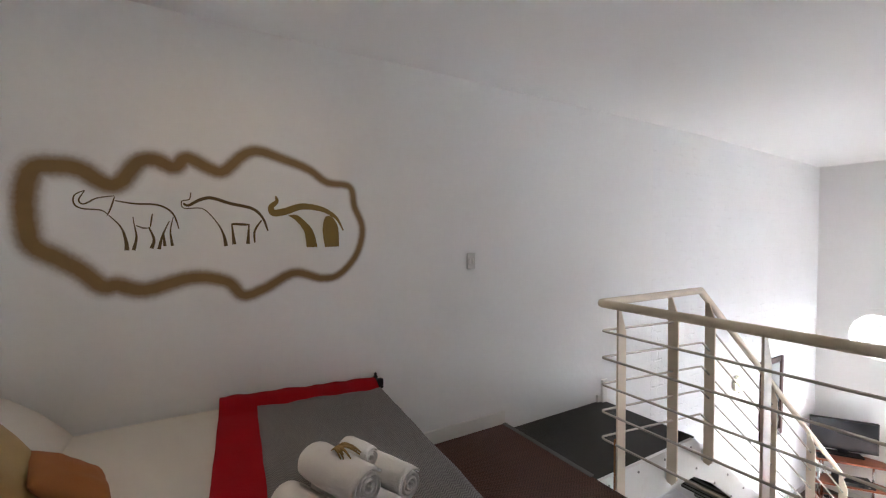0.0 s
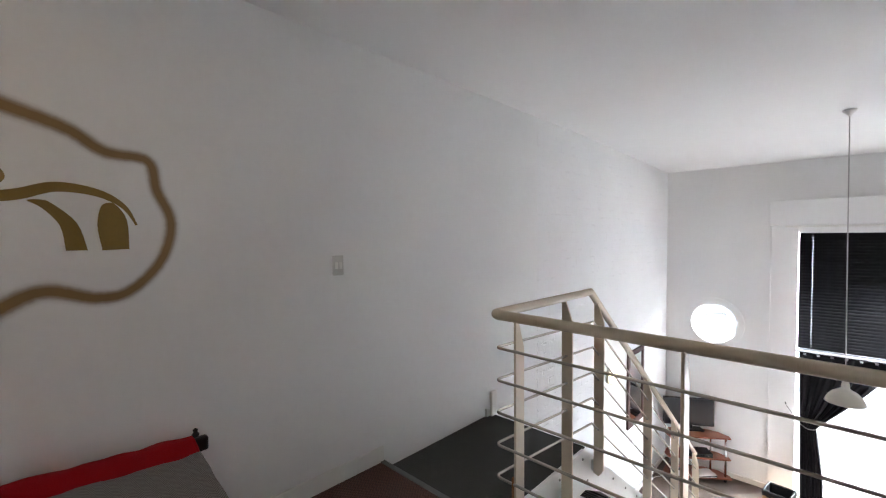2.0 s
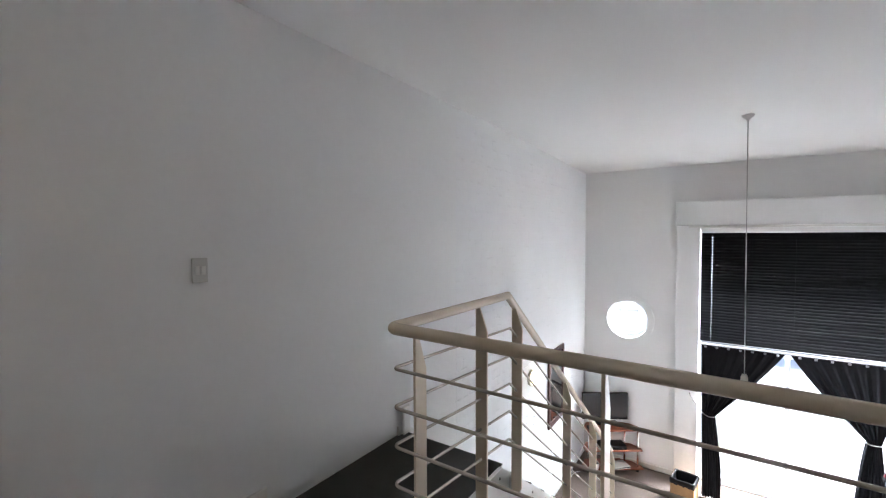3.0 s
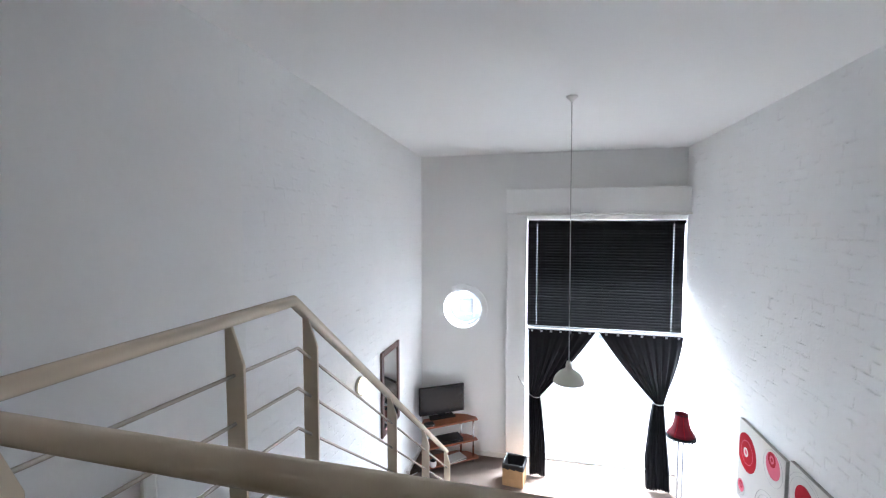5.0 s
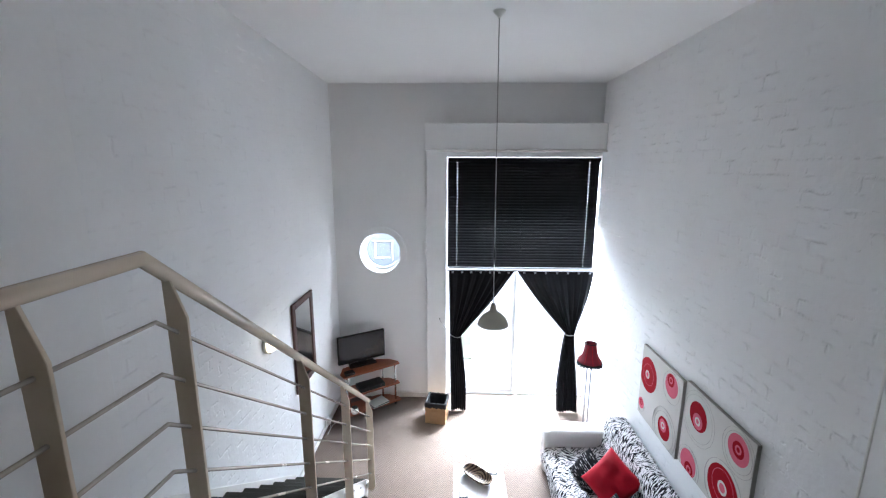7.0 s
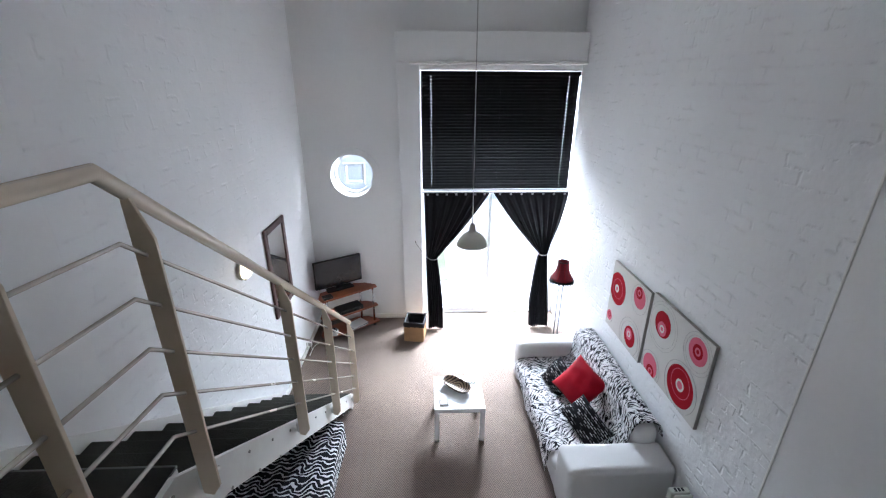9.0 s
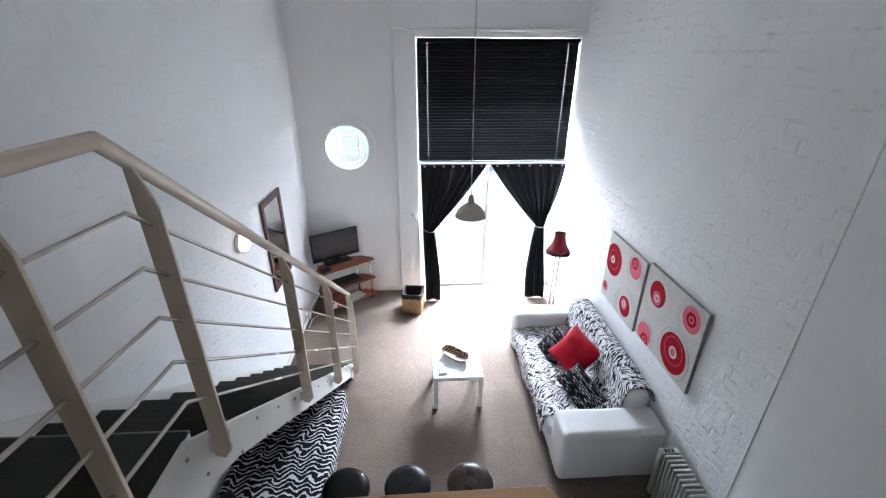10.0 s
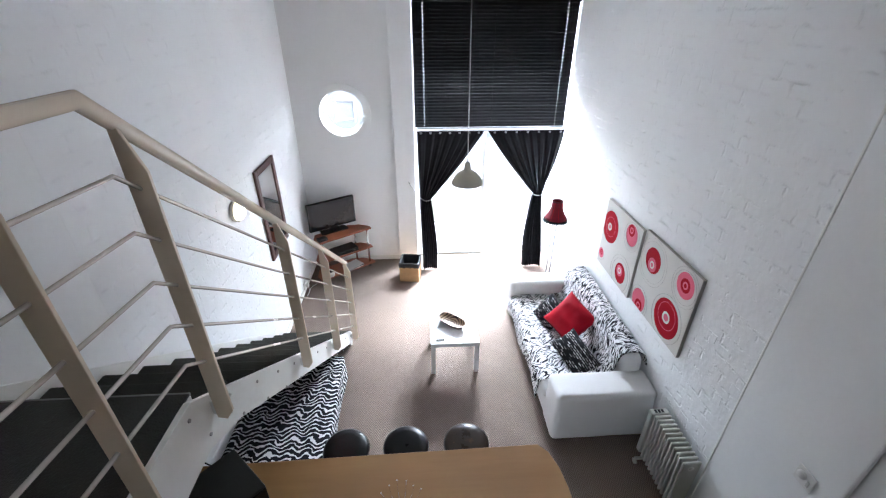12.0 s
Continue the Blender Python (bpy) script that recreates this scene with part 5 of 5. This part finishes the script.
def towel_roll(at, rz, length, r, label, turns=3.2):
    """A rolled towel lying on its side: a spiral sheet."""
    t = thing("towel", at, label, "towel", group="rolled towels on the bed", rz=rz)
    b = bmesh.new()
    n = 96
    th = 0.013
    rows = []
    for k, x in enumerate([-length / 2 + length * i / 10 for i in range(11)]):
        edge = 0.004 if k in (0, 10) else 0
        row_o, row_i = [], []
        for i in range(n + 1):
            f = i / n
            a = turns * 2 * math.pi * f + 0.6
            rr = r * (1 - f) + 0.014 * f
            wob = 0.003 * noise.noise(Vector((x * 14, math.cos(a) * 2, math.sin(a) * 2 + at[0])))
            row_o.append(b.verts.new((x, (rr + wob - edge) * math.cos(a), r + (rr + wob - edge) * math.sin(a) * 0.96)))
            row_i.append(b.verts.new((x, (rr - th + edge) * math.cos(a), r + (rr - th + edge) * math.sin(a) * 0.96)))
        rows.append((row_o, row_i))
    for (po, pi), (qo, qi) in zip(rows, rows[1:]):
        for i in range(n):
            b.faces.new((po[i], po[i + 1], qo[i + 1], qo[i]))
            b.faces.new((pi[i], qi[i], qi[i + 1], pi[i + 1]))
        for i in (0, n):
            b.faces.new((po[i], qo[i], qi[i], pi[i]))
    for po, pi in (rows[0], rows[-1]):
        for i in range(n):
            b.faces.new((po[i], pi[i], pi[i + 1], po[i + 1]))
    bmesh.ops.recalc_face_normals(b, faces=b.faces)
    part("towel_roll", b, "towel", t, smooth=True)
    return t


TZ = BT - 0.010
towel_roll((1.31, -2.005, TZ), 24, 0.36, 0.062, "white terry towel rolled up on the bed")
towel_roll((1.265, -1.878, TZ), 22, 0.34, 0.062, "white terry towel rolled up beside another")
towel_roll((1.285, -1.94, TZ + 0.104), 22, 0.27, 0.066, "white terry towel rolled on top of two others")
towel_roll((1.235, -1.775, TZ + 0.046), 22, 0.26, 0.058, "white terry towel rolled and leaning on the pile")
towel_roll((1.245, -1.862, TZ + 0.166), 20, 0.13, 0.036, "small white face towel rolled on the pile")
leaf = thing("dried_leaf", (1.29, -1.925, TZ + 0.233), "dried brown leaf spray on the rolled towels", "dried leaf", rz=30)
rnd_leaf = random.Random(4)
for k in range(9):
    b = bmesh.new()
    reach, lean = rnd_leaf.uniform(0.05, 0.10), rnd_leaf.uniform(-0.03, 0.03)
    for s in range(9):
        f = s / 8
        wd = 0.0028 * math.sin(math.pi * f) + 0.001
        yy = 0.0022 * k - 0.009 + lean * f
        zz = 0.018 * math.sin(math.pi * f)
        b.verts.new((-0.045 + reach * f, yy - wd, zz))
        b.verts.new((-0.045 + reach * f, yy + wd, zz + 0.004))
    b.verts.ensure_lookup_table()
    for s in range(8):
        b.faces.new((b.verts[2 * s], b.verts[2 * s + 2], b.verts[2 * s + 3], b.verts[2 * s + 1]))
    o = part("leaflet", b, "feather", leaf, smooth=True)
    o.modifiers.new("thick", "SOLIDIFY").thickness = 0.0015

cushion("pillow", facing((0.40, -2.97, 3.10), (0.0, 0.66, 0.75), 0), (0.74, 0.46, 0.16), "sheet", "white pillow propped against the wall behind the bed", 21, "pillows on the bed")
cushion("cushion", facing((0.78, -2.87, 3.14), (0.08, 0.86, 0.5), 6), (0.46, 0.40, 0.13), "tan_cloth", "tan patterned cushion leaning on the white pillow", 25, "pillows on the bed")
cushion("cushion", facing((0.70, -2.69, 3.05), (-0.1, 0.66, 0.75), 8), (0.25, 0.27, 0.10), "orange_cloth", "orange-brown suede cushion in front of the others", 29, "pillows on the bed")

# ---- painted wall decoration ----
mural = thing("wall_decoration", (0.002, -2.2, 3.55), "gold sprayed cloud outline round three line-drawn elephants", "wall painting")
RING = [(-2.84, 4.20), (-2.76, 4.19), (-2.67, 4.13), (-2.61, 4.14), (-2.54, 4.24), (-2.47, 4.26), (-2.39, 4.23), (-2.33, 4.28), (-2.22, 4.23), (-2.16, 4.23), (-2.07, 4.32), (-1.99, 4.35), (-1.87, 4.32), (-1.72, 4.27), (-1.61, 4.20), (-1.47, 4.18), (-1.44, 4.06), (-1.39, 3.92),
        (-1.43, 3.76), (-1.54, 3.64), (-1.65, 3.62), (-1.81, 3.66), (-1.97, 3.58), (-2.08, 3.55), (-2.16, 3.63), (-2.32, 3.66), (-2.52, 3.61), (-2.63, 3.64), (-2.69, 3.64), (-2.77, 3.72), (-2.85, 3.78), (-2.93, 3.84), (-2.95, 3.94), (-2.95, 4.07), (-2.92, 4.18)]


def flat_stroke(pts, width, x, closed=False, soft=False):
    """A flat painted stroke on the wall; width is a number or a function of the place along it and the point."""
    P = smooth_path([(y, z, 0) for y, z in pts], 7, closed)
    b = bmesh.new()
    lay = b.verts.layers.float.new("across") if soft else None
    n = len(P)
    rows = []
    for i, p in enumerate(P):
        d = (P[(i + 1) % n] - P[i - 1]) if closed else (P[min(i + 1, n - 1)] - P[max(i - 1, 0)])
        d.normalize()
        nrm = Vector((-d.y, d.x, 0))
        w = width(i / (n - 1), p) if callable(width) else width
        row = []
        for k in ((-1, -0.6, -0.3, 0, 0.3, 0.6, 1) if soft else (-1, 1)):
            q = p + nrm * w * 0.5 * k
            v = b.verts.new((x + (0.0008 * (1 - abs(k)) + 0.000003 * i if soft else 0), q.x, q.y))
            if soft:
                v[lay] = k
            row.append(v)
        rows.append(row)
    for i in range(n if closed else n - 1):
        p, q = rows[i], rows[(i + 1) % n]
        for k in range(len(p) - 1):
            b.faces.new((p[k], p[k + 1], q[k + 1], q[k]))
    return b


part("sprayed_outline", flat_stroke(RING, lambda f, p: 0.078 + 0.10 * min(1, max(0, (-1.5 - p.x) / 1.35)), 0.0022, True, True), "spray", mural, "soft sprayed gold outline", world=True)
taper = lambda w: (lambda f, p: w * (0.35 + 0.65 * math.sin(math.pi * min(max(f, 0.02), 0.98)) ** 0.5))
leg = lambda w: (lambda f, p: w * (0.5 + 1.5 * min(1, max(0, (3.97 - p.y) / 0.16)) ** 1.5))
E1 = [([(-2.744, 4.094), (-2.781, 4.071), (-2.785, 4.032), (-2.758, 4.009), (-2.689, 4.003), (-2.662, 3.984)], .006), ([(-2.744, 4.094), (-2.767, 4.048), (-2.749, 4.03), (-2.701, 4.059), (-2.636, 4.073)], .006),
      ([(-2.634, 4.07), (-2.648, 4.02), (-2.664, 3.977)], .006), ([(-2.634, 4.05), (-2.557, 4.038), (-2.46, 4.034), (-2.4, 3.993), (-2.375, 3.915)], .008),
      ([(-2.658, 3.979), (-2.613, 3.922), (-2.595, 3.856), (-2.592, 3.809)], .010), ([(-2.566, 3.809), (-2.553, 3.872), (-2.56, 3.931), (-2.565, 3.973)], .008),
      ([(-2.553, 3.931), (-2.526, 3.919), (-2.502, 3.919)], .006), ([(-2.502, 3.923), (-2.482, 3.863), (-2.493, 3.817)], .009), ([(-2.486, 3.991), (-2.496, 3.923)], .006),
      ([(-2.462, 3.812), (-2.446, 3.88), (-2.416, 3.954)], .008), ([(-2.437, 3.828), (-2.443, 3.897)], .008), ([(-2.405, 3.828), (-2.412, 3.906), (-2.398, 3.976)], .008)]
E2 = [([(-2.319, 4.104), (-2.327, 4.069), (-2.36, 4.057), (-2.35, 4.022), (-2.266, 4.021), (-2.204, 3.952), (-2.173, 3.888), (-2.161, 3.823)], .011),
      ([(-2.354, 4.047), (-2.331, 4.037), (-2.281, 4.067), (-2.226, 4.08), (-2.137, 4.054), (-2.027, 4.029), (-1.975, 3.979), (-1.949, 3.906)], .015),
      ([(-2.121, 3.832), (-2.131, 3.94)], .012), ([(-2.133, 3.943), (-2.046, 3.94)], .012), ([(-2.046, 3.945), (-2.053, 3.834)], .012), ([(-1.98, 3.967), (-2.017, 3.906), (-2.018, 3.839)], .010)]
for strokes in (E1, E2):
    b = bmesh.new()
    for k, (pts, w) in enumerate(strokes):
        join(b, flat_stroke(pts, leg(w) if min(z for _, z in pts) < 3.835 else taper(w * 1.15), 0.0030 + 0.00004 * k))
    part("elephant_drawing", b, "gold_dark", mural, "elephant drawn in thin dark gold lines", world=True)
b = flat_stroke([(-1.905, 4.104), (-1.899, 4.074), (-1.929, 4.042), (-1.918, 4.009), (-1.855, 4.018), (-1.758, 4.05), (-1.638, 4.035), (-1.556, 3.985), (-1.514, 3.91)], lambda f, p: 0.008 + 0.032 * math.sin(math.pi * min(f * 1.02, 0.99)), 0.003)
for outl in ([(-1.837, 3.995), (-1.8, 4.0), (-1.769, 3.986), (-1.702, 3.916), (-1.674, 3.818), (-1.675, 3.811), (-1.679, 3.81), (-1.731, 3.81), (-1.736, 3.811), (-1.737, 3.818), (-1.751, 3.906), (-1.799, 3.97)], [(-1.629, 3.98), (-1.605, 3.998), (-1.58, 3.99), (-1.546, 3.93), (-1.541, 3.819), (-1.542, 3.812), (-1.546, 3.811), (-1.623, 3.809), (-1.628, 3.81), (-1.629, 3.817), (-1.641, 3.906)]):
    b.faces.new([b.verts.new((0.0031, q.x, q.y)) for q in smooth_path([(y, z, 0) for y, z in outl], 4, True)])
part("elephant_drawing", b, "gold", mural, "elephant in solid gold shapes", world=True)

# ---- painted brickwork of both side walls ----
BW, BH, JO = 0.232, 0.083, 0.010


def brick_mesh(w, seed):
    """One thickly painted brick face: pillowed, with uneven rounded edges; lies in y and z, proud along +x."""
    rnd = random.Random(seed)
    ys = [-w / 2, -w / 2 + 0.007, -w * 0.15, w * 0.2, w / 2 - 0.007, w / 2]
    zs = [-BH / 2, -BH / 2 + 0.007, BH / 2 - 0.007, BH / 2]
    verts, faces = [], []
    for j, z in enumerate(zs):
        for i, y in enumerate(ys):
            rim = i in (0, 5) or j in (0, 3)
            x = -0.0045 if rim else rnd.uniform(-0.0009, 0.0009)
            verts.append((x, y + rnd.uniform(-0.007, 0.007), z + rnd.uniform(-0.006, 0.006)))
    for j in range(3):
        for i in range(5):
            k = j * 6 + i
            faces.append((k, k + 1, k + 7, k + 6))
    return verts, faces


def brick_data(w, seed, mtl):
    me = bpy.data.meshes.new("brick")
    v, f = brick_mesh(w, seed)
    me.from_pydata(v, [], f)
    me.materials.append(M[mtl])
    return me




def brick_wall(wall, x, face, y0, y1, near, seed, mtl, mean, film):
    """Courses of brick on a wall; bricks inside the stretch near = (y0, y1, z0, z1) are pieces of their own, up to 300."""
    rnd = random.Random(seed)
    full = [brick_data(BW, s, mtl) for s in range(10)]
    halves = [brick_data((BW - JO) / 2, 40 + s, mtl) for s in range(4)]
    V, F = [], []
    made = 0
    z = 0.10 + BH / 2
    row = 0
    while z < 4.87:
        y = y0 + 0.005
        half = row % 2
        while y < y1 - 0.12:
            w = (BW - JO) / 2 if half else BW
            src = halves if half else full
            half = False
            if y + w > y1:
                break
            k = rnd.randrange(len(src))
            proud = min(0.0026, rnd.gauss(mean, 0.0011))
            m = pose(x + face * proud, y + w / 2, z + rnd.uniform(-0.002, 0.002), rnd.gauss(0, 0.5), 0, (0 if face > 0 else 180) + rnd.gauss(0, 0.35))
            if made < 300 and near[0] < y < near[1] and near[2] < z < near[3]:
                o = new("brick", src[k])
                o.parent = wall
                o.matrix_local = m
                made += 1
            else:
                base = len(V)
                V.extend((m @ vv.co)[:] for vv in src[k].vertices)
                F.extend(tuple(base + i for i in p.vertices) for p in src[k].polygons)
            y += w + JO
        z += BH + JO
        row += 1
    coat = box((0, y0, 0.1), (face * film, y1, 4.865)) if face > 0 else box((face * film, y0, 0.1), (0, y1, 4.865))
    bmesh.ops.translate(coat, verts=coat.verts, vec=(x, 0, 0))
    part("paint_coat", coat, mtl, wall, "thick white paint over the brick joints", world=True)
    me = bpy.data.meshes.new("brickwork")
    me.from_pydata(V, [], F)
    me.materials.append(M[mtl])
    o = new("brickwork", me)
    o.parent = wall
    o["label"] = "white painted brickwork"
    o["kind"] = "stuff"


brick_wall(wall_right, W - 0.0005, -1, 1.585, L - 0.08, (1.58, 4.2, 1.85, 4.2), 1, "brick_paint", 0.0002, 0.0015)
brick_wall(wall_left, 0.0005, 1, 1.68, L, (1.68, 4.2, 1.2, 3.6), 2, "brick_thick", -0.0010, 0.0006)
